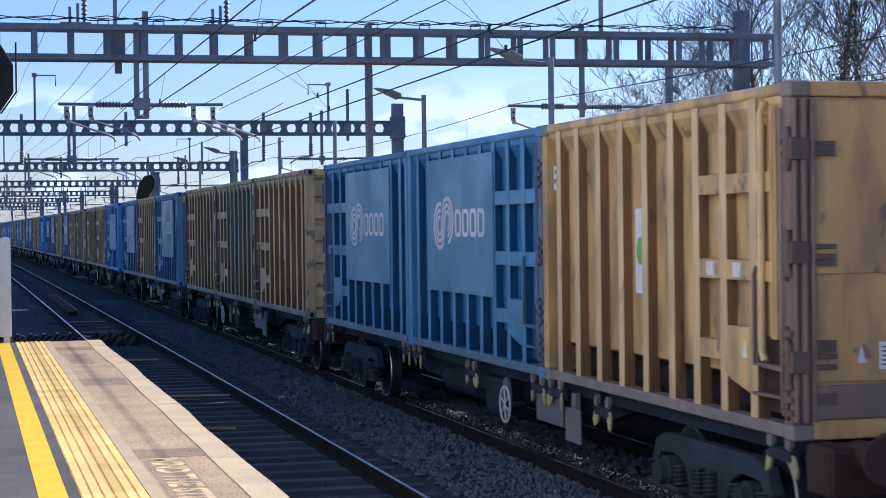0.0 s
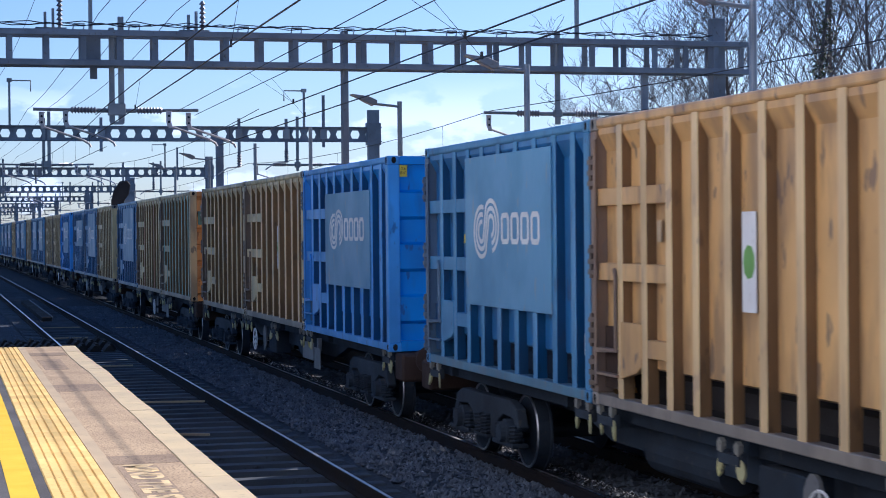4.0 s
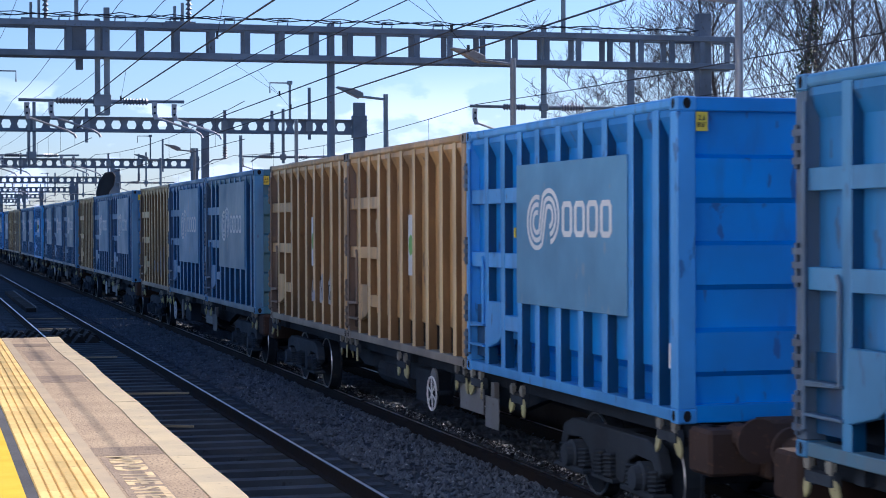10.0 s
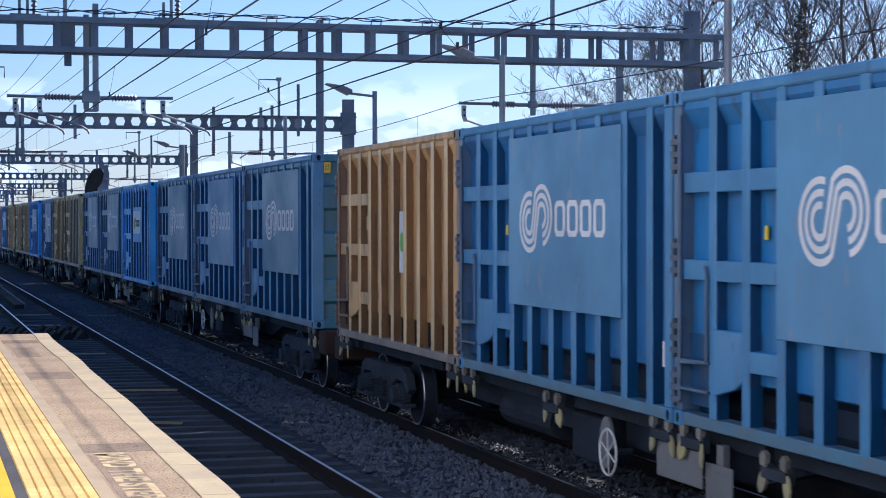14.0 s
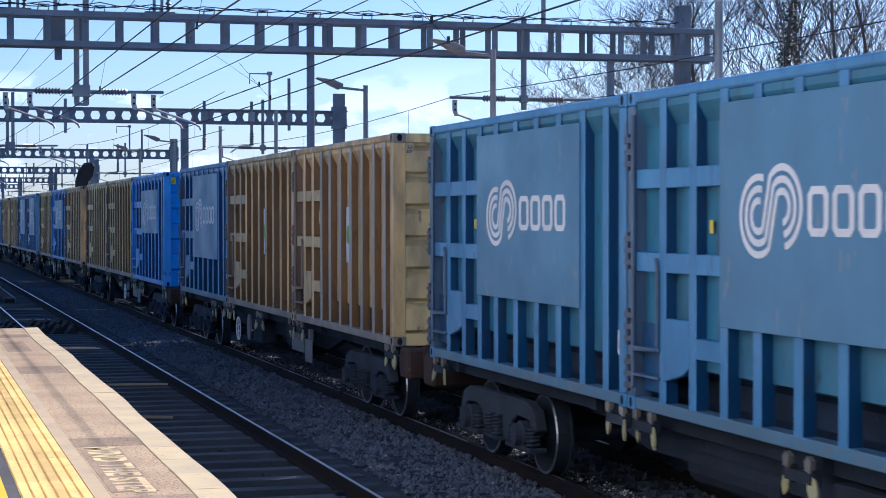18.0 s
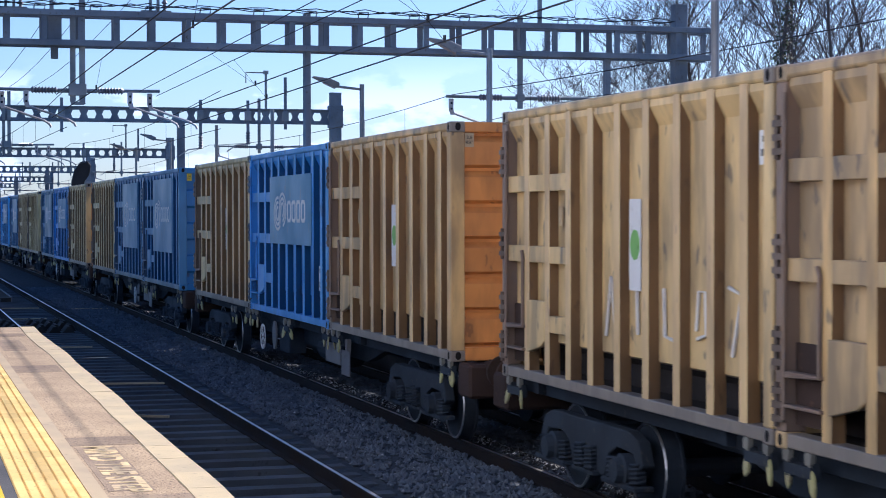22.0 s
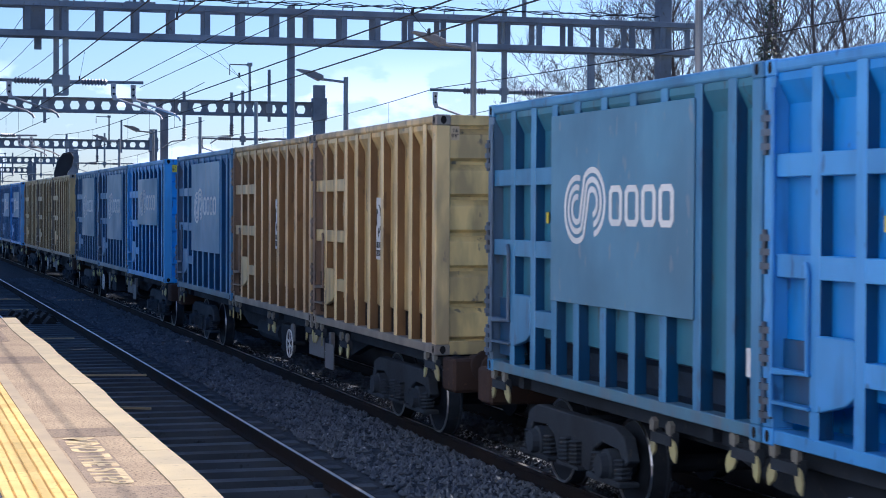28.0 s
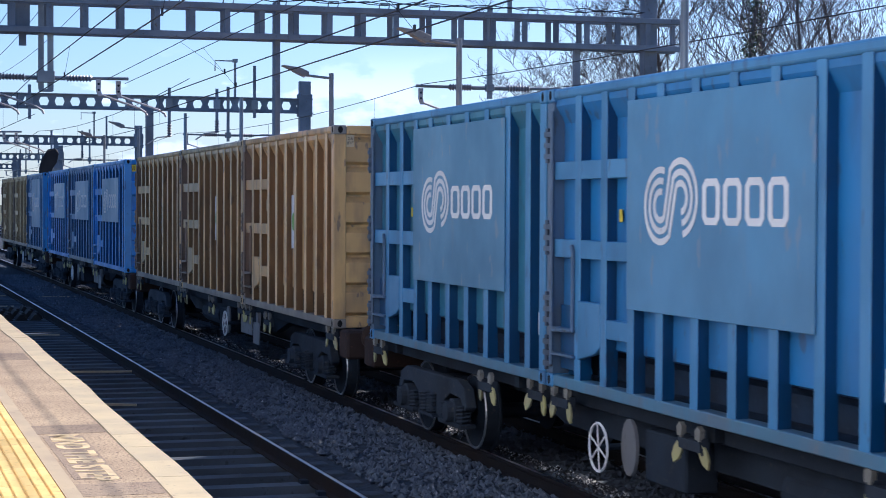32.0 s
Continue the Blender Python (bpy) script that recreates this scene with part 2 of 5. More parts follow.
HINGE_BLUE = paint("grimy_blue_hinge", (0.06, 0.10, 0.17), (0.05, 0.05, 0.06), 0.55)
WHITE = surface("white_print", (0.78, 0.80, 0.82), (0.66, 0.68, 0.70), (0.5, 0.5, 0.5), rough=0.5, bump=0.0, vary=0.02)
GREEN_PRINT = surface("green_print", (0.22, 0.48, 0.12), rough=0.5, bump=0.0, vary=0.02)
YELLOW_PRINT = surface("yellow_print", (0.75, 0.62, 0.05), rough=0.5, bump=0.0, vary=0.02)
BLACK_PRINT = surface("black_print", (0.02, 0.02, 0.022), rough=0.5, bump=0.0, vary=0.02)
SPRAY = surface("silver_spray", (0.5, 0.51, 0.53), (0.36, 0.36, 0.37), (0.2, 0.2, 0.22), rough=0.5, bump=0.02)
RUBBER = surface("black_rubber", (0.018, 0.018, 0.02), rough=0.7, bump=0.1)
GRIME = surface("grimy_steel", (0.026, 0.037, 0.055), (0.024, 0.029, 0.038), (0.06, 0.055, 0.055), rough=0.75, metal=0.0, bump=0.3)
FRAME_STEEL = surface("dusty_bogie_steel", (0.043, 0.055, 0.074), (0.034, 0.041, 0.052), (0.09, 0.085, 0.08), rough=0.75, metal=0.1, bump=0.3)
RUST = surface("rusty_steel", (0.06, 0.04, 0.033), (0.04, 0.03, 0.027), (0.11, 0.06, 0.04), rough=0.8, bump=0.3)
BARE = surface("bright_steel", (0.52, 0.53, 0.55), (0.4, 0.4, 0.42), (0.3, 0.28, 0.26), rough=0.3, metal=1.0, bump=0.05)
KNOB = surface("pale_grey_knob", (0.26, 0.255, 0.22), (0.16, 0.155, 0.14), (0.08, 0.07, 0.06), rough=0.7)
FLAP = surface("pale_yellow_flap", (0.46, 0.43, 0.16), (0.3, 0.28, 0.2), (0.12, 0.11, 0.1), rough=0.6)
PLATE_GREY = surface("grey_plate", (0.16, 0.17, 0.185), (0.14, 0.14, 0.14), (0.08, 0.07, 0.06), rough=0.6)
ALLOY = surface("weathered_alloy", (0.52, 0.51, 0.52), (0.42, 0.41, 0.42), (0.26, 0.25, 0.25), rough=0.5, metal=0.4, bump=0.03)
GALV = surface("galvanised_steel", (0.32, 0.34, 0.36), (0.25, 0.27, 0.29), (0.2, 0.2, 0.2), rough=0.5, metal=0.6, bump=0.05)
BOOM = surface("gantry_steel", (0.24, 0.27, 0.32), (0.17, 0.19, 0.225), (0.13, 0.115, 0.10), rough=0.6, metal=0.3, bump=0.08)
WIRE = surface("copper_wire", (0.05, 0.05, 0.055), rough=0.5, metal=0.4, bump=0.0)
PORCELAIN = surface("grey_insulator", (0.2, 0.2, 0.23), rough=0.35, bump=0.0)
BALLAST = surface("ballast_bed", (0.055, 0.067, 0.086), (0.037, 0.042, 0.05), (0.10, 0.105, 0.11), rough=0.9, coarse=14.0, fine=34.0, cover=0.5, spots=0.6, bump=1.0, grain=26.0)
STONE = surface("ballast_stone", (0.125, 0.145, 0.178), (0.075, 0.088, 0.11), (0.34, 0.35, 0.37), rough=0.85, coarse=3.0, bump=0.3)
# Dark stone with near-white spots: sun glints put into its colour.
GLINT_STONE = surface("pale_dry_stone", (0.045, 0.048, 0.055), (0.03, 0.033, 0.04), (0.75, 0.74, 0.72), rough=0.85, coarse=9.0, fine=25.0, spots=0.50, bump=0.3)
EARTH = surface("rough_ground", (0.12, 0.12, 0.07), (0.07, 0.08, 0.04), (0.18, 0.15, 0.10), rough=0.95, coarse=0.2, fine=2.0, bump=0.6, grain=8.0)
CONCRETE = surface("sleeper_concrete", (0.105, 0.122, 0.145), (0.07, 0.08, 0.094), (0.04, 0.043, 0.048), rough=0.85, bump=0.3, grain=60.0)
RAIL_SIDE = surface("rail_rust", (0.014, 0.014, 0.016), (0.024, 0.018, 0.016), rough=0.9, bump=0.2)
RAIL_TOP = surface("rail_head", (0.82, 0.80, 0.78), (0.7, 0.68, 0.66), rough=0.27, metal=1.0, bump=0.0)
TARMAC = surface("pink_grey_tarmac", (0.50, 0.385, 0.24), (0.38, 0.29, 0.19), (0.13, 0.10, 0.075), rough=0.9, coarse=1.6, fine=44.0, spots=0.52, bump=1.0, grain=55.0)
PATCH = surface("darker_tarmac", (0.36, 0.28, 0.19), (0.28, 0.215, 0.155), (0.12, 0.095, 0.075), rough=0.9, coarse=2.2, fine=48.0, spots=0.54, bump=0.9, grain=70.0)
ASPHALT = surface("dark_asphalt", (0.12, 0.12, 0.125), (0.08, 0.08, 0.085), (0.22, 0.22, 0.22), rough=0.9, coarse=1.2, fine=70.0, bump=0.5, grain=150.0)
COPING = surface("white_coping", (0.60, 0.50, 0.30), (0.47, 0.40, 0.27), (0.33, 0.28, 0.21), rough=0.85, coarse=1.6, fine=16.0, spots=0.62, bump=0.3, grain=90.0, vary=0.0)
TACTILE = surface("yellow_tactile", (0.84, 0.61, 0.22), (0.74, 0.52, 0.18), (0.42, 0.30, 0.12), rough=0.75, coarse=2.0, fine=24.0, spots=0.6, bump=0.2)
CREAM = surface("cream_border", (0.52, 0.42, 0.26), (0.43, 0.35, 0.24), (0.3, 0.25, 0.19), rough=0.85, coarse=2.0, bump=0.3)
YELLOW_LINE = surface("yellow_line_paint", (0.74, 0.50, 0.02), (0.66, 0.43, 0.02), (0.35, 0.26, 0.08), rough=0.7, coarse=2.5, fine=20.0, spots=0.66, bump=0.2)
WORN_YELLOW = surface("worn_yellow_letters", (0.82, 0.64, 0.33), (0.45, 0.36, 0.24), (0.2, 0.18, 0.16), rough=0.85, coarse=5.0, spots=0.55)
BRICK_WALL = surface("platform_wall", (0.055, 0.052, 0.055), (0.035, 0.034, 0.036), rough=0.9, bump=0.4)
WHITE_BOARD = surface("white_board", (0.75, 0.75, 0.74), (0.66, 0.66, 0.65), (0.45, 0.43, 0.4), rough=0.6, bump=0.05)
BOUNCE_PAINT = surface("pale_blue_grey_paint", (0.74, 0.78, 0.83), (0.68, 0.73, 0.79), (0.55, 0.6, 0.66), rough=0.9, coarse=0.8, bump=0.2)
LANTERN = surface("lantern_grey", (0.24, 0.25, 0.26), rough=0.6, bump=0.02)
SIGNAL_BLACK = surface("signal_black", (0.012, 0.012, 0.014), rough=0.6, bump=0.05)
BARK = surface("bark", (0.2, 0.17, 0.165), (0.13, 0.115, 0.105), (0.17, 0.16, 0.14), rough=0.95, coarse=2.0, bump=0.4)
IVY = surface("ivy_leaf", (0.075, 0.095, 0.04), (0.035, 0.05, 0.02), (0.09, 0.10, 0.05), rough=0.5, coarse=3.0, bump=0.0)
TIMBER = surface("dark_timber", (0.05, 0.045, 0.04), (0.03, 0.028, 0.025), (0.10, 0.09, 0.08), rough=0.85, bump=0.3)


# ---- the line ----
CURVE = 3.36e-5


def bow(y):
    """How far the line has swung to the left at y."""
    return -CURVE * y * y if y > 0 else 0.0


TRACKS = (3.60, 7.18, 12.9, 16.4)
STEPS = [-30 + 10 * i for i in range(54)]


def ribbon(shape, section, at, steps=STEPS):
    """A section (closed outline in x, z) drawn along the line."""
    n = len(section)
    vs = [(at + bow(y) + x, y, z) for y in steps for x, z in section]
    fs = [(k * n + i, k * n + (i + 1) % n, (k + 1) * n + (i + 1) % n, (k + 1) * n + i) for k in range(len(steps) - 1) for i in range(n)]
    return shape.add(vs, fs + [tuple(range(n)), tuple(range((len(steps) - 1) * n, len(steps) * n))])


thing("ground", "rough grassy ground around the railway, reaching the horizon", "ground", kind="structure",
      data=Shape().add([(-2500, -300, -0.75), (2500, -300, -0.75), (2500, 3500, -0.75), (-2500, 3500, -0.75)], [(0, 1, 2, 3)]).mesh("ground", EARTH))
bed = Shape()
ribbon(bed, [(-3.6, -0.76), (14.8, -0.76), (14.0, -0.24), (4.3, -0.24), (2.9, -0.235), (2.75, -0.15), (1.45, -0.15), (1.0, -0.22), (0.7, -0.26), (-0.7, -0.26), (-0.8, -0.26), (-2.9, -0.26)], 3.6)
thing("ballast_bed", "grey brown crushed stone ballast bed under the tracks", "ballast", kind="structure", data=bed.mesh("ballast_bed", BALLAST))

RAIL = [(-0.07, -0.17), (0.07, -0.17), (0.07, -0.155), (0.015, -0.14), (0.012, -0.05), (0.035, -0.035), (0.035, -0.004), (-0.035, -0.004), (-0.035, -0.035), (-0.012, -0.05), (-0.015, -0.14), (-0.07, -0.155)]
HEAD = [(-0.022, -0.0035), (0.022, -0.0035), (0.016, 0.0), (-0.016, 0.0)]
for c in TRACKS:
    track = thing("track", "steel rails on concrete sleepers in ballast", "railway track", group="tracks", kind="structure")
    for side in (-0.752, 0.752):
        rail = part("rail", ribbon(Shape(), RAIL, c + side), RAIL_SIDE, track)
        part("rail_head", ribbon(Shape(), HEAD, c + side), RAIL_TOP, rail, "rail head polished bright by wheels")
    if c < 8:
        sleeper = Shape().prism([(-1.26, -0.32), (1.26, -0.32), (1.26, -0.18), (1.24, -0.165), (-1.24, -0.165), (-1.26, -0.18)], -0.12, 0.12, "y").mesh("sleeper", CONCRETE)
        clip = Shape()
        for side in (-0.752, 0.752):
            for d in (-0.11, 0.11):
                clip.box(side + d - 0.04, side + d + 0.04, -0.06, 0.06, -0.17, -0.125)
        clip = clip.mesh("fastening", GRIME)
        for i in range(0, 70 if c < 5 else 50):
            y = 8.08 + 0.74 * i
            s = obj("sleeper", sleeper, track, (c + bow(y), y, random.uniform(-0.006, 0.006)), (0, 0, random.uniform(-0.5, 0.5)))
            if i < 15 and c < 5:
                obj("fastening", clip, s)
TAIL = Shape()
for c in (3.6, 7.18):
    for i in range(470):
        y = (59.88 if c < 5 else 45.08) + 0.74 * i
        TAIL.box(c + bow(y) - 1.26, c + bow(y) + 1.26, y - 0.12, y + 0.12, -0.3, -0.165)
thing("far_sleepers", "concrete sleepers of the tracks far ahead", "sleepers", kind="stuff", data=TAIL.mesh("far_sleepers", CONCRETE))


def stones(name, count, x0, x1, y0, y1, z, size, seed, material=None):
    """Loose broken stones, each a bent lump of its own."""
    rng = np.random.default_rng(seed)
    base = np.array([(1, 0, 0), (-1, 0, 0), (0, 1, 0), (0, -1, 0), (0, 0, 1), (0, 0, -1)], float)
    tri = [(4, 0, 2), (4, 2, 1), (4, 1, 3), (4, 3, 0), (5, 2, 0), (5, 1, 2), (5, 3, 1), (5, 0, 3)]
    ys = y0 + (y1 - y0) * rng.random(count) ** 1.7
    xs = x0 + (x1 - x0) * rng.random(count)
    v, f = [], []
    for i in range(count):
        s = size * (0.5 + rng.random())
        p = base * (s * (0.6 + 0.8 * rng.random((6, 1))))
        a = rng.random() * 6.28
        c, sn = math.cos(a), math.sin(a)
        for q in p:
            v.append((xs[i] + bow(ys[i]) + c * q[0] - sn * q[1], ys[i] + sn * q[0] + c * q[1], z + q[2] * 0.75))
        f += [tuple(6 * i + k for k in t) for t in tri]
    me = bpy.data.meshes.new(name)
    me.from_pydata(v, [], f)
    me.materials.append(material or STONE)
    return me


for k, (x0, x1, z, n) in enumerate(((4.9, 6.36, -0.14, 15000), (2.95, 4.25, -0.27, 4500), (2.05, 2.75, -0.27, 2000), (6.5, 7.9, -0.17, 9000), (6.9, 7.12, -0.16, 2600))):
    thing("ballast_stones", "loose grey brown ballast stones between the rails", "ballast", kind="stuff", data=stones("ballast_stones", n, x0, x1, 10, 75, z, 0.034, 5 + k, GLINT_STONE if k == 4 else STONE))

# ---- platform ----
plat = thing("platform", "station platform with pinkish tarmac, yellow tactile strip and pale coping", "platform", kind="structure")
END = 30.2
part("platform_body", Shape().box(-14.0, 1.95, -16, END, -0.7, 0.80), BRICK_WALL, plat, "brick platform wall")
for name, x0, x1, mat, top in (("asphalt_strip", -14.0, 0.12, TARMAC, 0.905), ("pale_line", 0.12, 0.17, CREAM, 0.907), ("asphalt_strip", 0.17, 0.43, ASPHALT, 0.905), ("yellow_line", 0.43, 0.62, YELLOW_LINE, 0.908),
                               ("asphalt_strip", 0.62, 0.70, ASPHALT, 0.905), ("cream_border", 1.14, 1.24, CREAM, 0.912), ("tarmac_strip", 1.24, 1.86, TARMAC, 0.908)):
    part(name, Shape().box(x0, x1, -12, END, 0.80, top), mat, plat)
slab = Shape().box(0.70, 1.138, 0.003, 0.397, 0.80, 0.905)
for i in range(6):
    x = 0.736 + 0.0735 * i
    slab.prism([(x - 0.031, 0.905), (x + 0.031, 0.905), (x + 0.026, 0.915), (x - 0.026, 0.915)], 0.003, 0.397, "y")
slab = slab.mesh("tactile_slab", TACTILE)
for i in range(50):
    obj("tactile_slab", slab, plat, (0, END - 0.4 * (i + 1), 0))
part("tactile_strip", Shape().box(0.70, 1.138, -12, END - 20.003, 0.80, 0.912), TACTILE, plat)
def edge_of(y):
    """The edge wanders to fit the camera's view: it swells by some centimetres halfway along."""
    return 0.045 * math.sin((y - 12.0) / 14.0 * math.pi / 2) * (1.0 if y < 27 else 0.7) + 0.011 * math.sin(y * 1.1) + 0.006 * math.sin(y * 2.1 + 1)


part("coping_strip", Shape().box(1.75, 1.975, -12, END - 0.76 * 28, 0.74, 0.914), COPING, plat)
for i in range(28):
    y = END - 0.76 * (i + 1)
    a, b = edge_of(y), edge_of(y + 0.76)
    v, w = 0.009 * math.sin(y * 0.9), 0.009 * math.sin((y + 0.76) * 0.9)
    slab_of = Shape().prism([(1.765 + a * 0.8 + v, y + 0.0015), (1.99 + a, y + 0.0015), (1.99 + b, y + 0.7585), (1.765 + b * 0.8 + w, y + 0.7585)], 0.74, 0.915 + random.uniform(-0.002, 0.001), "z")
    part("coping_slab", slab_of, COPING, plat)
notice = part("step_notice", Shape().box(1.265, 1.565, 12.0, 14.3, 0.90, 0.9095), PATCH, plat, "dark worn box with faded yellow letters")
lettering("step_letters", "MIND THE STEP", 0.225, WORN_YELLOW, notice, pose(1.417, 13.16, 0.911, 0, 0, -90) @ Matrix.Diagonal((1.13, 1, 0.3, 1)), bold=0.012)
for y0, y1 in ((21.4, 22.4), (14.45, 15.0), (27.9, 28.6), (11.3, 11.8)):
    part("tarmac_patch", Shape().box(1.195, 1.765, y0, y1, 0.90, 0.9095), PATCH, plat, "darker mended band of tarmac")
mark = part("marker_square", Shape().box(1.30, 1.36, 24.95, 27.05, 0.90, 0.9095).box(1.55, 1.61, 24.95, 27.05, 0.90, 0.9095).box(1.36, 1.55, 24.95, 25.25, 0.90, 0.9095).box(1.36, 1.55, 26.75, 27.05, 0.90, 0.9095), PATCH, plat, "worn painted square")
part("inspection_cover", Shape().box(1.36, 1.55, 25.25, 26.75, 0.90, 0.909), PATCH, plat)

# Unseen pale walls, added to bounce sunlight onto the train's shaded side.
back_wall = Shape().box(-4.6, -4.3, -34, 21, 0.9, 12.5).box(-4.3, 1.2, -34.3, -34, 0.9, 12.5).mesh("station_wall", BOUNCE_PAINT)
thing("station_wall", "plain pale blue grey walls added behind the platform to bounce light", "wall", kind="structure", data=back_wall)

board = thing("end_barrier", "white board closing the end of the platform", "barrier", (0, 0, 0))
part("board", Shape().box(-2.2, 0.655, END - 0.09, END - 0.05, 1.0, 2.55), WHITE_BOARD, board, bevel=0.006)
for x in (-2.1, -0.8, 0.58):
    part("post", Shape().box(x - 0.05, x + 0.05, END - 0.05, END + 0.03, 0.9, 2.57), WHITE_BOARD, board, bevel=0.006)

sig = thing("platform_signal", "black colour light signal on a grey post beyond the platform", "railway signal", (0.3, 31.2, -0.2))
part("post", Shape().tube((0, 0, -0.5), (0, 0, 5.9), 0.08, 12), GALV, sig)
head = part("signal_head", Shape().prism([(-0.42, 4.95), (-0.2, 4.72), (0.2, 4.72), (0.46, 5.1), (0.46, 5.55), (0.25, 5.9), (-0.25, 5.9), (-0.42, 5.6)], -0.22, -0.08, "y"), SIGNAL_BLACK, sig, "black backboard and hood", 0.01)
part("hood", Shape().tube((0, -0.2, 5.35), (0, -0.45, 5.30), 0.16, 14), SIGNAL_BLACK, head)
part("rail_guard", Shape().bend([(0.5, -0.3, 5.9), (0.5, -0.3, 5.1), (0.25, -0.3, 4.75)], 0.015), SIGNAL_BLACK, sig)

guards = thing("trespass_guards", "dark ribbed timber guard panels laid across the track", "guard panels", group="guards")
wedge = Shape().prism([(-0.16, -0.2), (0.16, -0.2), (0.03, -0.03), (-0.03, -0.03)], 0, 0.75, "y").mesh("wedge", TIMBER)
for r in range(5):
    for i in range(12):
        x = 0.55 + i * 0.34
        if abs(x - 2.85) > 0.2 and abs(x - 4.35) > 0.2:
            obj("wedge", wedge, guards, (x + 0.1 * (r % 2), 46.2 + 0.85 * r, 0))
grid = thing("loop_board", "long grey board lying between the rails", "trackside board", (3.35, 63, 0))
part("board", Shape().box(-0.16, 0.16, 0, 17, -0.2, -0.03), TIMBER, grid)
part("edge", Shape().box(0.165, 0.20, 0, 17, -0.2, 0.0), PLATE_GREY, grid)
for k, (x, y, a) in enumerate(((3.1, 26.3, 64), (3.7, 31.4, 80), (3.3, 52.0, 86), (3.5, 58.0, 84), (3.4, 40.5, 85), (5.5, 57, 85))):
    thing("loose_stick", "pale weathered strip of wood lying on the sleepers", "debris", (x, y, -0.15), turn=(0, 0, a), data=Shape().box(-0.02, 0.02, -0.55, 0.55, 0.0, 0.03).mesh("loose_stick", CREAM))

island = thing("island_platform", "far platform with tarmac top behind the train", "platform", kind="structure")
part("platform_body", Shape().box(8.66, 11.3, -12, 104, -0.7, 0.80), BRICK_WALL, island)
part("tarmac_top", Shape().box(8.83, 11.1, -12, 104, 0.80, 0.908), TARMAC, island)
for x in (8.60, 11.1):
    part("coping", Shape().box(x, x + 0.23, -12, 104, 0.74, 0.915), COPING, island)

# ---- overhead line ----
BOOM_LOW, BOOM_TOP = 6.57, 7.40


def cantilever(parent, x, side, y=0.0, low=4.72, reach=1.9, arms=2):
    """Insulated cross tube with two hanging registration arms on one side of a drop post."""
    s = side
    p = part("insulator", Shape().tube((x + s * 0.12, y, 5.56), (x + s * 0.45, y, 5.56), 0.05, 8), GALV, parent)
    turned = [(0.0, 0.045)] + [q for i in range(8) for q in (((i + 0.1) / 8, 0.05), ((i + 0.3) / 8, 0.088), ((i + 0.8) / 8, 0.055))] + [(1.0, 0.04)]
    sheds = Shape().lathe((x + s * 0.47, y, 5.565), (x + s * 1.06, y, 5.568), turned)
    part("insulator_body", sheds, PORCELAIN, p, "ribbed grey insulator")
    part("cross_tube", Shape().tube((x + s * 0.45, y, 5.565), (x + s * reach, y, 5.58), 0.038, 8), GALV, parent)
    inner, outer = x + s * (reach - 0.72), x + s * (reach - 0.2)
    for u, yo in ((inner, -0.25), (outer, 0.25))[2 - arms:]:
        hang = part("hanger", Shape().prism([(u - 0.06, 5.54), (u + 0.06, 5.54), (u + 0.05, 5.30), (u + 0.09, 5.14), (u - 0.01, 5.14), (u - 0.06, 5.28)], y + yo - 0.03, y + yo + 0.03, "y"), ALLOY, parent, bevel=0.008)
        for zh in (5.43, 5.29):
            part("lightening_hole", Shape().tube((u, y + yo - 0.034, zh), (u, y + yo + 0.034, zh), 0.028, 10), GRIME, hang)
        part("arm", Shape().bend([(u, y + yo, 5.2), (u + 0.95, y + yo, 4.88), (u + 1.08, y + yo, 4.80), (u + 1.12, y + yo, low)], 0.028), ALLOY, hang)


def drop_post(parent, x, y=0.0, low=5.3, top=7.6):
    p = part("drop_post", Shape().box(x - 0.165, x - 0.045, y - 0.06, y + 0.06, low, top - 0.12).box(x + 0.045, x + 0.175, y - 0.06, y + 0.06, low - 0.04, top + 0.14), GALV, parent)
    part("clamp", Shape().box(x - 0.2, x + 0.2, y - 0.1, y + 0.1, 5.45, 5.72), GALV, p, bevel=0.01)
    part("foot_plate", Shape().box(x - 0.15, x + 0.15, y - 0.09, y + 0.09, low - 0.06, low), GALV, p)


def hook_post(parent, x, z, high=2.0, side=-1, y=0.0):
    p = part("hook_post", Shape().box(x - 0.045, x + 0.045, y - 0.045, y + 0.045, z, z + high).box(x - 0.1, x + 0.1, y - 0.08, y + 0.08, z + high - 0.12, z + high + 0.03), GALV, parent)
    part("hook_arm", Shape().bend([(x, y, z + high - 0.06), (x + side * 0.85, y, z + high - 0.06), (x + side * 0.85, y, z + high - 0.5)], 0.03), GALV, p)


# the near portal, a ladder frame of two planes
por = thing("overhead_portal", "grey steel ladder portal over the tracks carrying the wires", "gantry", (0, 44, 0), group="overhead line gantries")
for y in (-0.28, 0.28):
    for z0, z1 in ((BOOM_LOW, BOOM_LOW + 0.14), (BOOM_TOP - 0.14, BOOM_TOP)):
        part("chord", Shape().box(-4.5, 19.85, y - 0.07, y + 0.07, z0, z1), BOOM, por, bevel=0.008)
    for i in range(28):
        x = -3.4 + 0.826 * i
        part("upright", Shape().box(x - 0.065, x + 0.065, y - 0.035, y + 0.035, BOOM_LOW + 0.14, BOOM_TOP - 0.14), BOOM, por)
for i in range(28):
    x = -3.4 + 0.826 * i
    part("tie", Shape().box(x - 0.05, x + 0.05, -0.21, 0.21, BOOM_LOW + 0.02, BOOM_LOW + 0.06), BOOM, por)
for y in (-0.28, 0.28):
    part("end_plate", Shape().box(19.78, 19.88, y - 0.065, y + 0.065, BOOM_LOW, BOOM_TOP), BOOM, por)
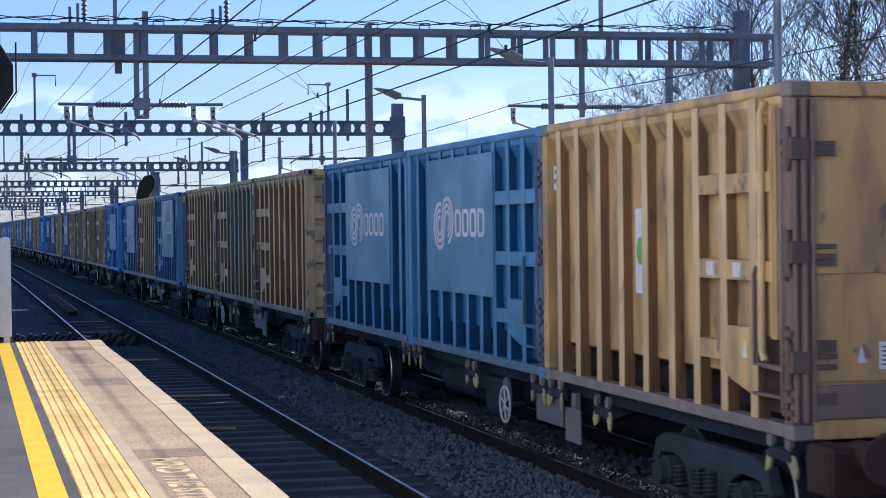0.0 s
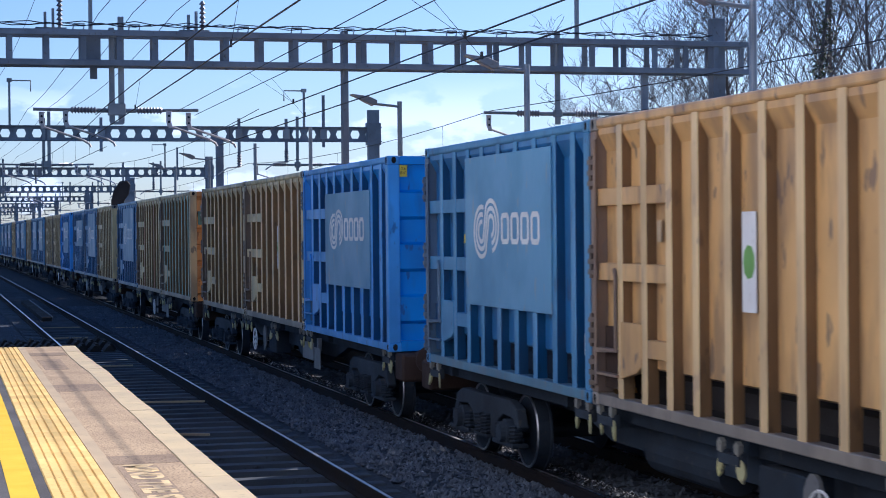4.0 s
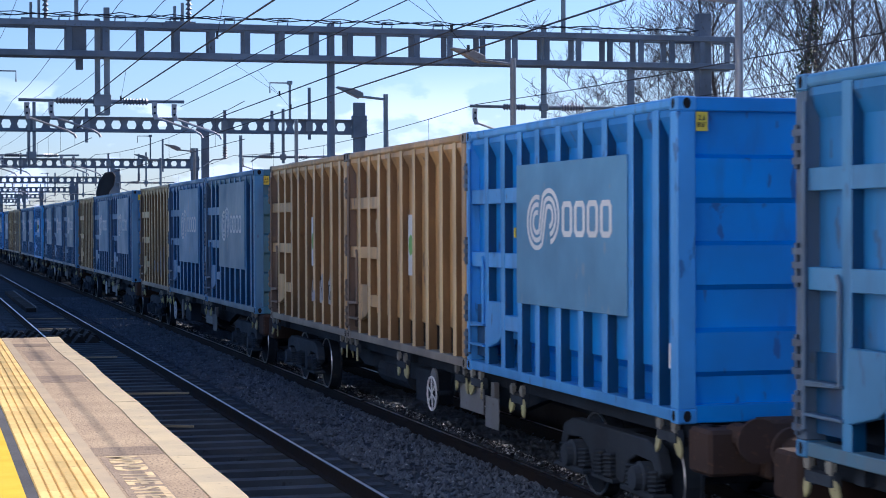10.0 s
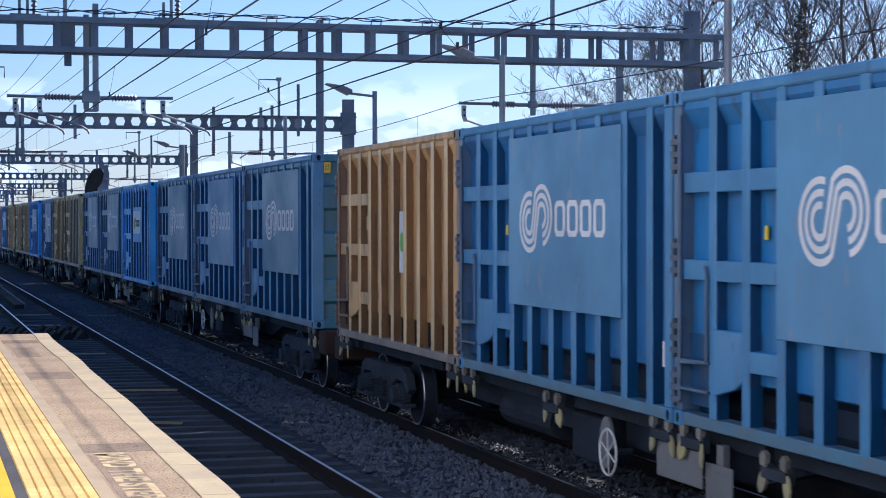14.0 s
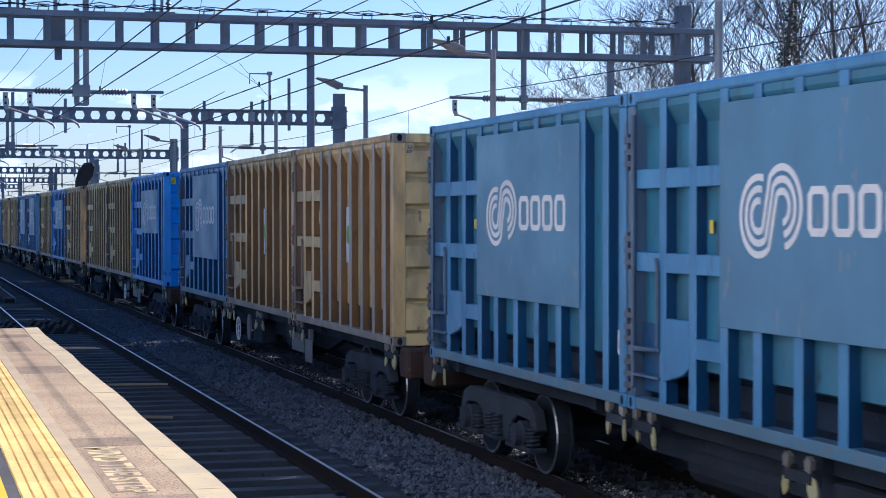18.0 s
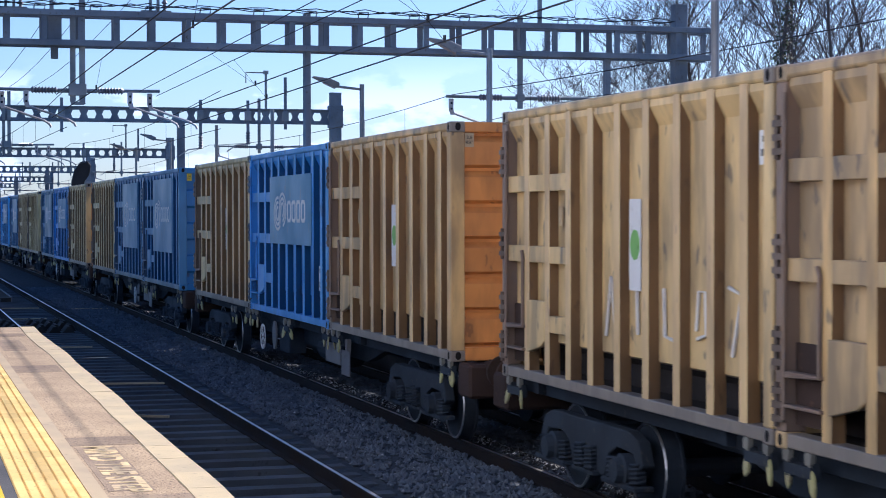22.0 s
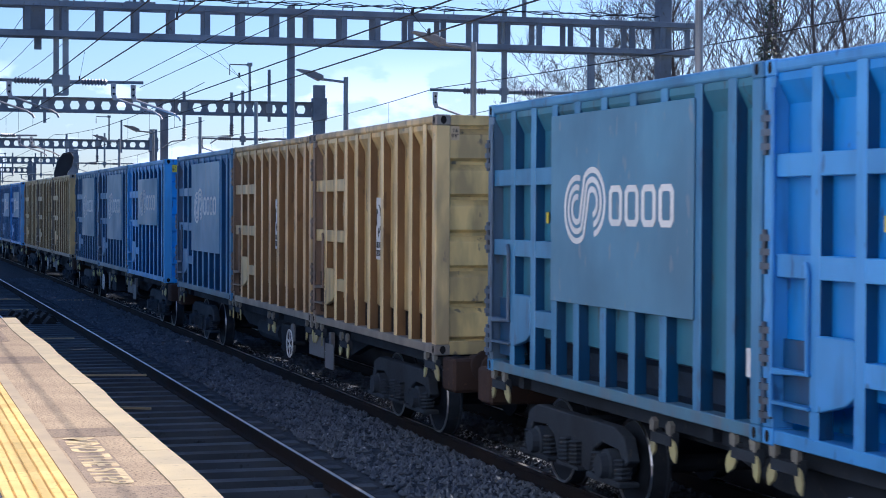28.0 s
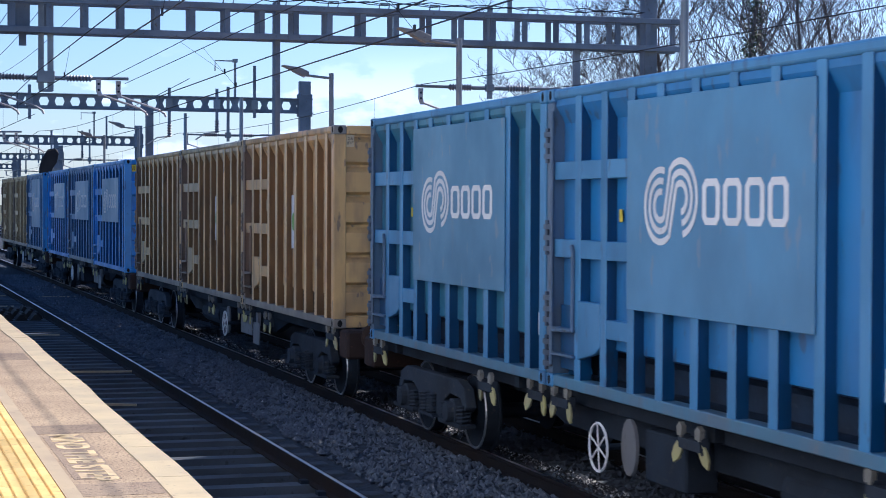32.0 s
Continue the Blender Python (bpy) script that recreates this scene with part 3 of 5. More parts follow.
for x, w, top in ((19.04, 0.17, 8.0), (9.40, 0.065, 7.5), (-3.9, 0.17, 8.0)):
    mast = part("mast", Shape().box(x - w, x + w, -0.16, 0.16, -0.7, top), BOOM, por, bevel=0.01)
    part("base_plate", Shape().box(x - w - 0.1, x + w + 0.1, -0.3, 0.3, -0.75, -0.66), BOOM, mast)
drop_post(por, 3.98)
cantilever(por, 3.98, -1)
cantilever(por, 3.98, 1)
slim = part("drop_post", Shape().box(14.73, 14.84, -0.06, 0.06, 5.3, 7.6), GALV, por)
part("clamp", Shape().box(14.69, 14.88, -0.1, 0.1, 5.48, 5.66), GALV, slim, bevel=0.01)
cantilever(por, 14.78, -1, arms=1)
cantilever(por, 14.78, 1, arms=0)
part("stub_post", Shape().box(17.0, 17.16, -0.06, 0.06, 5.6, BOOM_LOW), BOOM, por)
part("stub_post", Shape().box(3.30, 3.62, -0.09, 0.09, BOOM_LOW + 0.14, BOOM_TOP - 0.14).box(3.38, 3.54, -0.07, 0.07, BOOM_LOW - 0.28, BOOM_LOW), BOOM, por)
hook_post(por, 3.40, BOOM_TOP, 2.4)
hook_post(por, 15.3, BOOM_TOP, 2.4)
for x in (2.5, 5.8):
    ins = part("bracket", Shape().box(x - 0.35, x + 0.35, -0.1, 0.1, BOOM_TOP, BOOM_TOP + 0.06).box(x - 0.16, x - 0.1, -0.05, 0.05, BOOM_TOP, BOOM_TOP + 0.42).box(x + 0.02, x + 0.08, -0.05, 0.05, BOOM_TOP, BOOM_TOP + 0.5), GALV, por)
    turned = [(0.0, 0.05)] + [q for i in range(7) for q in (((i + 0.1) / 7, 0.03), ((i + 0.3) / 7, 0.08), ((i + 0.8) / 7, 0.04))] + [(1.0, 0.03)]
    st = Shape().lathe((x + 0.2, 0, BOOM_TOP), (x + 0.2, 0, BOOM_TOP + 0.75), turned)
    part("stacked_insulator", st, PORCELAIN, ins)
for i in range(13):
    x = 3.1 + 1.27 * i
    part("cable_cleat", Shape().bend([(x - 0.12, -0.28, BOOM_TOP), (x - 0.1, -0.28, BOOM_TOP + 0.13), (x + 0.14, -0.28, BOOM_TOP + 0.13), (x + 0.12, -0.28, BOOM_TOP)], 0.018, 5), GALV, por)
for k, (y, z) in enumerate(((-0.3, 0.16), (-0.2, 0.22), (-0.1, 0.2))):
    pts = [(-4 + 0.4 * i, y, BOOM_TOP + z - 0.09 * abs(math.sin((0.4 * i + k * 0.5) * 2.47))) for i in range(58)]
    part("cable", Shape().bend(pts, 0.012, 5), WIRE, por, "black cable looping along the boom")


def hex_portal(y, right, mid, left=-4.5):
    """A portal whose boom is a beam with a row of six-sided holes."""
    g = thing("overhead_portal", "grey steel portal with a honeycomb beam carrying the wires", "gantry", (bow(y), y, 0), group="overhead line gantries")
    z0, z1, pitch = 6.55, 7.15, 0.632
    n = int((right - left) / pitch)
    zc = (z0 + z1) / 2
    hole = [(0.13, 0.17), (0.20, 0.0), (0.13, -0.17), (-0.13, -0.17), (-0.20, 0.0), (-0.13, 0.17)]
    web = Shape()
    for i in range(n):
        x = left + pitch * (i + 0.5)
        h = pitch / 2
        rim = [(h, z1 - zc), (h, 0), (h, z0 - zc), (-h, z0 - zc), (-h, 0), (-h, z1 - zc)]
        vs = [(x + p, yy, zc + q) for yy in (-0.012, 0.012) for ring in (rim, hole) for p, q in ring]
        fs = []
        for k in range(6):
            j = (k + 1) % 6
            fs += [(k, j, 6 + j, 6 + k), (12 + k, 18 + k, 18 + j, 12 + j), (6 + k, 6 + j, 18 + j, 18 + k)]
        web.add(vs, fs)
    obj("web", web.mesh("web", BOOM, weld=True), g)
    for z in (z0, z1):
        part("flange", Shape().box(left, right, -0.13, 0.13, z - 0.02, z + 0.02), BOOM, g)
    for x, w in ((right - 0.35, 0.24), (mid, 0.15), (left, 0.24)):
        mast = part("mast", Shape().box(x - w, x + w, -0.15, 0.15, -0.7, 7.9 if w > 0.2 else z0 - 0.02), BOOM, g, bevel=0.01)
        if w > 0.2:
            part("mast_cap", Shape().box(x - w - 0.06, x + w + 0.06, -0.2, 0.2, z0 - 0.15, z1 + 0.2), BOOM, mast, bevel=0.01)
    drop_post(g, 4.4, 0, 5.2, 7.6)
    cantilever(g, 4.4, -1)
    cantilever(g, 4.4, 1)
    slim = part("drop_post", Shape().box(14.75, 14.86, -0.06, 0.06, 5.3, 7.6), GALV, g)
    part("clamp", Shape().box(14.69, 14.92, -0.1, 0.1, 5.45, 5.68), GALV, slim, bevel=0.01)
    cantilever(g, 14.8, -1, arms=1)
    cantilever(g, 14.8, 1, arms=0)
    for x, lo, hi in ((12.3, 5.5, 7.5), (14.3, 5.7, 7.5), (15.9, 6.3, 8.5), (2.4, 5.4, 7.4), (6.6, 6.1, 7.5)):
        sp = part("stub_post", Shape().box(x - 0.06, x + 0.06, -0.2, -0.135, lo, hi), BOOM, g)
        part("clamp", Shape().box(x - 0.14, x + 0.14, -0.22, -0.13, z0 + 0.1, z1 - 0.1), GALV, sp, bevel=0.01)
        if lo < 6:
            sheds = [(0.0, 0.05)] + [q for i in range(5) for q in (((i + 0.1) / 5, 0.06), ((i + 0.35) / 5, 0.11), ((i + 0.8) / 5, 0.065))] + [(1.0, 0.05)]
            part("insulator_body", Shape().lathe((x, -0.17, lo - 0.05), (x, -0.17, lo + 0.5), sheds), PORCELAIN, sp, "ribbed grey insulator")
            part("arm", Shape().bend([(x, -0.17, lo - 0.03), (x - 0.5, -0.17, lo - 0.08), (x - 0.9, -0.17, lo - 0.35)], 0.028), ALLOY, sp)
    hook_post(g, 2.95, z1, 1.9, 1)
    hook_post(g, 15.1, z1, 1.6, -1)
    return g


for y, right, mid in ((78, 18.45, 11.5), (126, 18.4, 12.6), (172, 18.2, 14.2), (218, 18.2, 12.5), (264, 18.2, 12.5), (311, 18.2, 12.5), (358, 18.2, 12.5)):
    hex_portal(y, right, mid)

POSTS = [-4, 44, 78, 126, 172, 218, 264, 311, 358, 406]
for c in TRACKS:
    run = thing("overhead_wires", "contact wire hung below a catenary wire over one track", "overhead wire", group="overhead wires")
    touch, carry, drops = Shape(), Shape(), Shape()
    along, below = [], []
    for k, (a, b) in enumerate(zip(POSTS, POSTS[1:])):
        if k == 0 and c < 8:
            continue                         # the near span of these two tracks is strung below
        s0, s1 = (0.2, -0.2) if k % 2 else (-0.2, 0.2)
        n = 8

        def spot(u, sag):
            y = a + (b - a) * u
            return (c + bow(y) + s0 + (s1 - s0) * u, y, sag)
        line = [spot(i / n, 5.62 - 0.30 * (1 - (2 * i / n - 1) ** 2)) for i in range(n + 1)]
        under = [spot(i / n, 4.72) for i in range(n + 1)]
        along += line[(1 if along else 0):]
        below += under[(1 if below else 0):]
        for p, q in zip(line[1:-1], under[1:-1]):
            drops.tube(p, q, 0.005, 4)
    carry.bend(along, 0.0095, 5)
    touch.bend(below, 0.0085, 5)
    if c < 8:                                # two wire runs overlap here, side by side
        near = ((3.4, 4.936, 4.936, 0.011), (3.5, 5.465, 5.525, 0.011)) if c < 5 else ((6.4, 4.77, 4.81, 0.011), (6.2, 5.033, 5.033, 0.011), (5.4, 5.565, 5.565, 0.008), (5.8, 5.466, 5.47, 0.008))
        for x, z44, z0, r in near:
            part("contact_wire" if r > 0.01 else "catenary_wire", Shape().bend([(x, y, z44 + (z0 - z44) * (44 - y) / 48) for y in (-4, 8, 20, 32, 44)], r, 5), WIRE, run)
        for y in (11.5, 23.0, 34.5):
            for a, b in (((3.5, 5.49), (3.4, 4.936)),) if c < 5 else (((5.4, 5.565), (6.2, 5.033)), ((5.8, 5.47), (6.4, 4.79))):
                hung_wire = part("dropper_wire", Shape().tube((a[0], y - b[0] / 6, a[1]), (b[0], y - b[0] / 6, b[1]), 0.004, 4), WIRE, run)
                part("clip", Shape().box(b[0] - 0.012, b[0] + 0.012, y - b[0] / 6 - 0.03, y - b[0] / 6 + 0.03, b[1] - 0.02, b[1] + 0.07), WIRE, hung_wire)
    part("contact_wire", touch, WIRE, run)
    part("catenary_wire", carry, WIRE, run)
    tagged(part("dropper_wire", drops, WIRE, run), kind="stuff")
for x, z, r in ((3.65, 7.8, 0.009), (4.45, 7.85, 0.009), (5.45, 7.9, 0.009), (2.6, 9.2, 0.008)):
    fw = []
    for a, b in zip(POSTS, POSTS[1:]):
        fw += [(x + bow(a + (b - a) * i / 6), a + (b - a) * i / 6, z - 0.25 * (1 - (i / 3 - 1) ** 2)) for i in range(6)]
    thing("feeder_wire", "black feeder wire strung from gantry to gantry", "overhead wire", group="feeder wires", data=Shape().bend(fw, r, 5).mesh("feeder_wire", WIRE))

# ---- lamps and poles on the far platform ----
def lamp_post(y, head=True, x=10.4):
    p = thing("street_lamp", "grey steel platform lamp post with a flat lantern" if head else "plain grey steel platform post", "lamp post", (x + bow(y), y, 0.91), group="platform lamps")
    part("column", Shape().tube((0, 0, 0), (0, 0, 1.2), 0.075, 12).tube((0, 0, 1.2), (0, 0, 4.8), 0.055, 12), GALV, p)
    part("base_plate", Shape().box(-0.15, 0.15, -0.15, 0.15, 0.0, 0.03), GALV, p)
    if head:
        part("bracket", Shape().tube((0, 0, 4.68), (-0.62, 0, 4.74), 0.03, 8), GALV, p)
        ln = part("lantern", Shape().prism([(-0.55, 4.75), (-0.64, 4.70), (-0.95, 4.84), (-1.18, 4.94), (-1.16, 4.965), (-0.75, 4.91), (-0.55, 4.82)], -0.10, 0.10, "y"), LANTERN, p, bevel=0.012)
        part("glass", Shape().prism([(-0.645, 4.69), (-0.92, 4.815), (-0.66, 4.78)], -0.085, 0.085, "y"), PORCELAIN, ln)


for y, h in ((22.8, True), (32.6, True), (42.3, True), (53.0, False), (62.6, False), (73.5, True), (84, True)):
    lamp_post(y, h)
far_sig = thing("banner_signal", "black hooded signal head seen from behind on a post", "railway signal", (9.5 + bow(100), 100, 0.9))
part("post", Shape().tube((0.1, 0, 0), (0.1, 0, 4.0), 0.09, 10), GALV, far_sig)
part("signal_head", Shape().prism([(-0.45, 3.0), (0.15, 3.0), (0.2, 3.55), (0.45, 3.9), (0.55, 4.4), (0.38, 4.66), (0.0, 4.6), (-0.3, 4.15), (-0.45, 3.6)], -0.2, 0.2, "y"), SIGNAL_BLACK, far_sig, bevel=0.03)
part("bracket", Shape().box(0.2, 0.6, -0.08, 0.08, 3.3, 3.6), GALV, far_sig)

# ---- bare trees beyond the line ----
def bare_tree(x, y, height, seed, ivy=False, spread=0.5, label="tall bare tree with many thin dark twigs"):
    """Limbs that fork again and again into fine twigs, all reaching upwards."""
    rng = random.Random(seed)
    t = thing("tree", label, "tree", (x, y, -0.75), group="bare trees")
    trunk, crown = Shape(), Shape()
    stem = []

    def limb(p, d, length, r, level):
        steps = (8, 5, 4, 3, 2)[level]
        for i in range(steps):
            wander = Vector((rng.gauss(0, 1), rng.gauss(0, 1), rng.gauss(0.25, 0.5))) * (0.05, 0.10, 0.14, 0.18, 0.22)[level]
            d = (d + wander).normalized()
            q = p + d * (length / steps)
            thin = r * (1 - 0.75 * (i + 1) / steps) + 0.006
            (trunk if level == 0 else crown).tube(p, q, r * (1 - 0.75 * i / steps) + 0.006, (8, 5, 4, 3, 3)[level], thin, level == 0)
            if level == 0:
                stem.append((p.copy(), r))
            if level < 4 and (i > 0 or level > 0):
                for _ in range((2, 2, 2, 1)[level] if level or i > 1 else 1):
                    a = rng.uniform(0, math.tau)
                    side = Vector((math.cos(a), math.sin(a), rng.uniform(0.1, 0.7)))
                    limb(q, (d * (0.75 - 0.4 * spread) + side * (0.35 + 0.5 * spread)).normalized(), length * rng.uniform(0.30, 0.52), thin * rng.uniform(0.3, 0.43), level + 1)
            p = q

    limb(Vector((0, 0, 0)), Vector((rng.uniform(-0.06, 0.06), rng.uniform(-0.06, 0.06), 1)).normalized(), height * 0.86, height * 0.0075, 0)
    part("trunk", trunk, BARK, t)
    part("crown", crown, BARK, t)
    if ivy:
        leaves = Shape()
        for _ in range(1700):
            k = min(len(stem) - 2, int(rng.triangular(1, len(stem) - 1, 4)))
            u = rng.random()
            p = stem[k][0] * (1 - u) + stem[k + 1][0] * u
            a = rng.uniform(0, math.tau)
            c = p + Vector((math.cos(a), math.sin(a), 0)) * (0.08 + abs(rng.gauss(0, 0.24))) + Vector((0, 0, rng.uniform(-0.3, 0.3)))
            f = Vector((rng.gauss(0, 1), rng.gauss(0, 1), rng.gauss(0, 1))).normalized() * 0.075
            w = f.orthogonal().normalized() * 0.055
            leaves.add([c - f, c + w, c + f, c - w], [(0, 1, 2, 3)])
        part("ivy", leaves, IVY, t, "dark green ivy climbing the trunk")


for k, (turn, dist, high, ivy, spread) in enumerate(((20.1, 82, 9.3, False, 0.85), (21.9, 86, 9.8, False, 0.85), (23.3, 80, 13.0, False, 0.6), (24.5, 84, 18.0, False, 0.5), (25.8, 70, 17.5, True, 0.4),
                                                     (27.0, 80, 18.0, False, 0.45), (28.2, 74, 17.0, False, 0.45), (29.6, 82, 18.0, False, 0.45))):
    a = radians(turn)
    bare_tree(dist * math.sin(a), dist * math.cos(a), high, 11 + k, ivy, spread, "tall bare tree wrapped in dark ivy" if ivy else "tall bare tree with many thin dark twigs")

# ---- containers ----
L, W, T = 6.19, 1.219, 2.591          # length, half width and height of a container
RIBS = (0.0, 0.735, 1.335, 1.92, 2.497, 3.147, 3.792, 4.437, 5.087, 5.674, L)


def bay(k):
    """How far from the door end the k-th rib stands, or a place between two ribs."""
    i = min(int(k), 9)
    return RIBS[i] + (RIBS[i + 1] - RIBS[i]) * (k - i)


def logo(thick=0.004):
    """Plain swirl of three bent bands, about one metre wide."""
    s = Shape()
    for rl, rr in ((0.265, 0.105), (0.185, 0.185), (0.105, 0.265)):
        left = [(0.20 - 1.2 * rl * math.cos(radians(a)), -0.03 + rl * math.sin(radians(a))) for a in range(75, 311, 10)]
        right = [(-0.20 - 1.2 * rr * math.cos(radians(a)), 0.03 + rr * math.sin(radians(a))) for a in range(130, -86, -10)]
        path = left + right
        w = 0.024
        out = []
        for i, p in enumerate(path):
            a, b = path[max(i - 1, 0)], path[min(i + 1, len(path) - 1)]
            d = math.hypot(b[0] - a[0], b[1] - a[1]) or 1
            n = (-(b[1] - a[1]) / d * w, (b[0] - a[0]) / d * w)
            out.append(((p[0] + n[0], p[1] + n[1]), (p[0] - n[0], p[1] - n[1])))
        vs = [(x, *q) for x in (0, -thick) for pair in out for q in pair]
        m = 2 * len(out)
        fs = []
        for i in range(len(out) - 1):
            k = 2 * i
            fs += [(k, k + 1, k + 3, k + 2), (m + k, m + k + 2, m + k + 3, m + k + 1), (k, k + 2, m + k + 2, m + k), (k + 1, m + k + 1, m + k + 3, k + 3)]
        s.add(vs, fs)
    return s


def block(thick=0.004):
    """A plain hollow rounded block; four of them stand for the name."""
    s = Shape()
    rim = [(0.06, -0.177), (0.26, -0.177), (0.32, -0.12), (0.32, 0.12), (0.26, 0.177), (0.06, 0.177), (0.0, 0.12), (0.0, -0.12)]
    hole = [(0.09, -0.12), (0.23, -0.12), (0.25, -0.095), (0.25, 0.095), (0.23, 0.12), (0.09, 0.12), (0.07, 0.095), (0.07, -0.095)]
    vs = [(x, p, q) for x in (0, -thick) for ring in (rim, hole) for p, q in ring]
    fs = []
    for k in range(8):
        j = (k + 1) % 8
        fs += [(k, j, 8 + j, 8 + k), (16 + k, 24 + k, 24 + j, 16 + j), (k, 16 + k, 16 + j, j), (8 + k, 8 + j, 24 + j, 24 + k)]
    return s.add(vs, fs)


DATA = {}


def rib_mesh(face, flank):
    """A folded rib: its rubbed outer face is paler; its flanks are painted as if shaded."""
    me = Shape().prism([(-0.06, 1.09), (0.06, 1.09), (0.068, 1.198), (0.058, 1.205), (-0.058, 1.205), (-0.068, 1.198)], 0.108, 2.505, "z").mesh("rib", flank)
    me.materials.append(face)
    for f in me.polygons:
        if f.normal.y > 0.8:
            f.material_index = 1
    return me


def shared(key, make):
    if key not in DATA:
        DATA[key] = make()
    return DATA[key]


FITTED = ("cross_bar", "latch_plate", "lever", "step", "step_pocket", "lock_rod", "hinge", "sign_panel", "label_strip", "small_label", "tag_plate", "side_notice")


def container(name, label, skin, rib, frame_paint, end_paint, panel=None, panel_paint=None, ink=None, tag="white", code="", plate=True, odd_ribs=(), side=-1):
    """One waste container with its door end at +y; its origin is the middle of its base."""
    box = thing(name, label, "container", group="containers on the train")
    key = (skin.name, rib.name, frame_paint.name, end_paint.name)
    fresh_paint = rib if rib in (BRIGHT_RIB, LIGHT_RIB) else None          # newer boxes are one colour all over
    post_paint = fresh_paint or (BLUE_POST if panel else DOOR_POST)
    # skin: two side sheets that lean in at the foot and out at the top, roof, floor
    prof = [(0.38, 1.01), (0.41, 1.105), (2.29, 1.105), (2.44, 1.188), (2.50, 1.188)]

    def sheet(s):
        sh = Shape()
        vs = [(s * x, y, z) for y in (-L / 2 + 0.1, L / 2 - 0.1) for z, x in prof] + [(s * (x - 0.02), y, z) for y in (-L / 2 + 0.1, L / 2 - 0.1) for z, x in prof]
        fs = []
        for b in (0, 10):
            fs += [(b + i, b + i + 1, b + 6 + i, b + 5 + i) for i in range(4)]
        fs += [(0, 10, 15, 5), (4, 9, 19, 14)]
        return sh.add(vs, fs).mesh("side_sheet", skin)
    for s in (-1, 1):
        obj("side_sheet", shared((key, "sheet", s), lambda: sheet(s)), box)
    s = side
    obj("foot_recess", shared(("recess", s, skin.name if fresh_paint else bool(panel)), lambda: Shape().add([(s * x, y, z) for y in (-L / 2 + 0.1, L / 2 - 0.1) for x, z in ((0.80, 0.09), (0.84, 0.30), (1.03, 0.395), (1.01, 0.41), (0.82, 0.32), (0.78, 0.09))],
        [(k, (k + 1) % 6, 6 + (k + 1) % 6, 6 + k) for k in range(6)] + [tuple(range(6)), tuple(range(11, 5, -1))]).mesh("foot_recess", skin if fresh_paint else RECESS_BLUE if panel else RECESS)), box, label="recess behind the feet of the ribs" if fresh_paint else "grimy recess behind the feet of the ribs, painted darker for shade")
    obj("roof", shared((key, "roof"), lambda: Shape().prism([(-W + 0.02, 2.50), (W - 0.02, 2.50), (W - 0.02, 2.55), (0, 2.578), (-W + 0.02, 2.55)], -L / 2 + 0.05, L / 2 - 0.05, "y").mesh("roof", skin)), box)
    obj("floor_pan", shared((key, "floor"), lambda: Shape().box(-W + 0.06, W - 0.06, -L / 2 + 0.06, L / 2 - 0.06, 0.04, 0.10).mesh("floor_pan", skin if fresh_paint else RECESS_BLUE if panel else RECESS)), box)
    top = shared((key, "top_rail"), lambda: Shape().prism([(-0.03, 2.495), (0.09, 2.495), (0.09, 2.585), (-0.03, 2.585), (-0.045, 2.565), (-0.045, 2.515)], -L / 2 + 0.17, L / 2 - 0.17, "y").mesh("top_rail", frame_paint, 0.006))
    foot = shared((key, "bottom_rail"), lambda: Shape().box(-0.042, 0.10, -L / 2 + 0.17, L / 2 - 0.17, 0.015, 0.112).mesh("bottom_rail", fresh_paint if fresh_paint else BLUE_FOOT if panel else FOOT, 0.008))
    post = shared((key, "post"), lambda: Shape().box(-0.085, 0.085, -0.075, 0.075, 0.115, T - 0.115).mesh("corner_post", frame_paint, 0.012))
    hung = shared((key, "hung"), lambda: Shape().box(-0.085, 0.085, -0.075, 0.075, 0.115, T - 0.115).mesh("corner_post", post_paint, 0.012))
    cast = shared((key, "casting", bool(panel)), lambda: Shape().box(-0.089, 0.089, -0.081, 0.081, 0, 0.118).mesh("corner_casting", frame_paint if panel or frame_paint is OCHRE_DIRTY else FOOT, 0.012))
    eye_hole = shared("casting_hole", lambda: Shape().prism([(0.035 * math.cos(k * math.tau / 10), 0.062 + 0.045 * math.sin(k * math.tau / 10)) for k in range(10)], -0.0835, -0.06, "y").mesh("casting_hole", RUBBER))
    side_hole = shared("casting_side_hole", lambda: Shape().prism([(0.03 * math.cos(k * math.tau / 10), 0.062 + 0.042 * math.sin(k * math.tau / 10)) for k in range(10)], -0.0915, -0.06, "x").mesh("casting_side_hole", RUBBER))
    for s in (-1, 1):
        obj("top_rail", top, box, (s * (W - 0.05), 0, 0), (0, 0, 0 if s < 0 else 180))
        obj("bottom_rail", foot, box, (s * (W - 0.05), 0, 0), (0, 0, 0 if s < 0 else 180))
        for e in (-1, 1):
            obj("corner_post", post if e < 0 else hung, box, (s * (W - 0.085), e * (L / 2 - 0.078), 0))
            for z in (0, T - 0.118):
                c = obj("corner_casting", cast, box, (s * (W - 0.089), e * (L / 2 - 0.081), z))
                if s < 0:
                    obj("casting_hole", side_hole, c)
                if s < 0 and e < 0:
                    obj("casting_hole", eye_hole, c)
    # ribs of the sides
    flank = SHADED_BLUE if panel else SHADED_OCHRE
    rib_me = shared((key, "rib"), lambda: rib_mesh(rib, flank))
    rear = Shape()
    for k in range(1, 10):
        y = L / 2 - bay(k)
        rear.prism([(-side * 1.09, y - 0.06), (-side * 1.09, y + 0.06), (-side * 1.205, y + 0.066), (-side * 1.205, y - 0.066)], 0.108, 2.505, "z")
    obj("ribbing", shared((key, "ribbing", side), lambda: rear.mesh("ribbing", rib)), box)
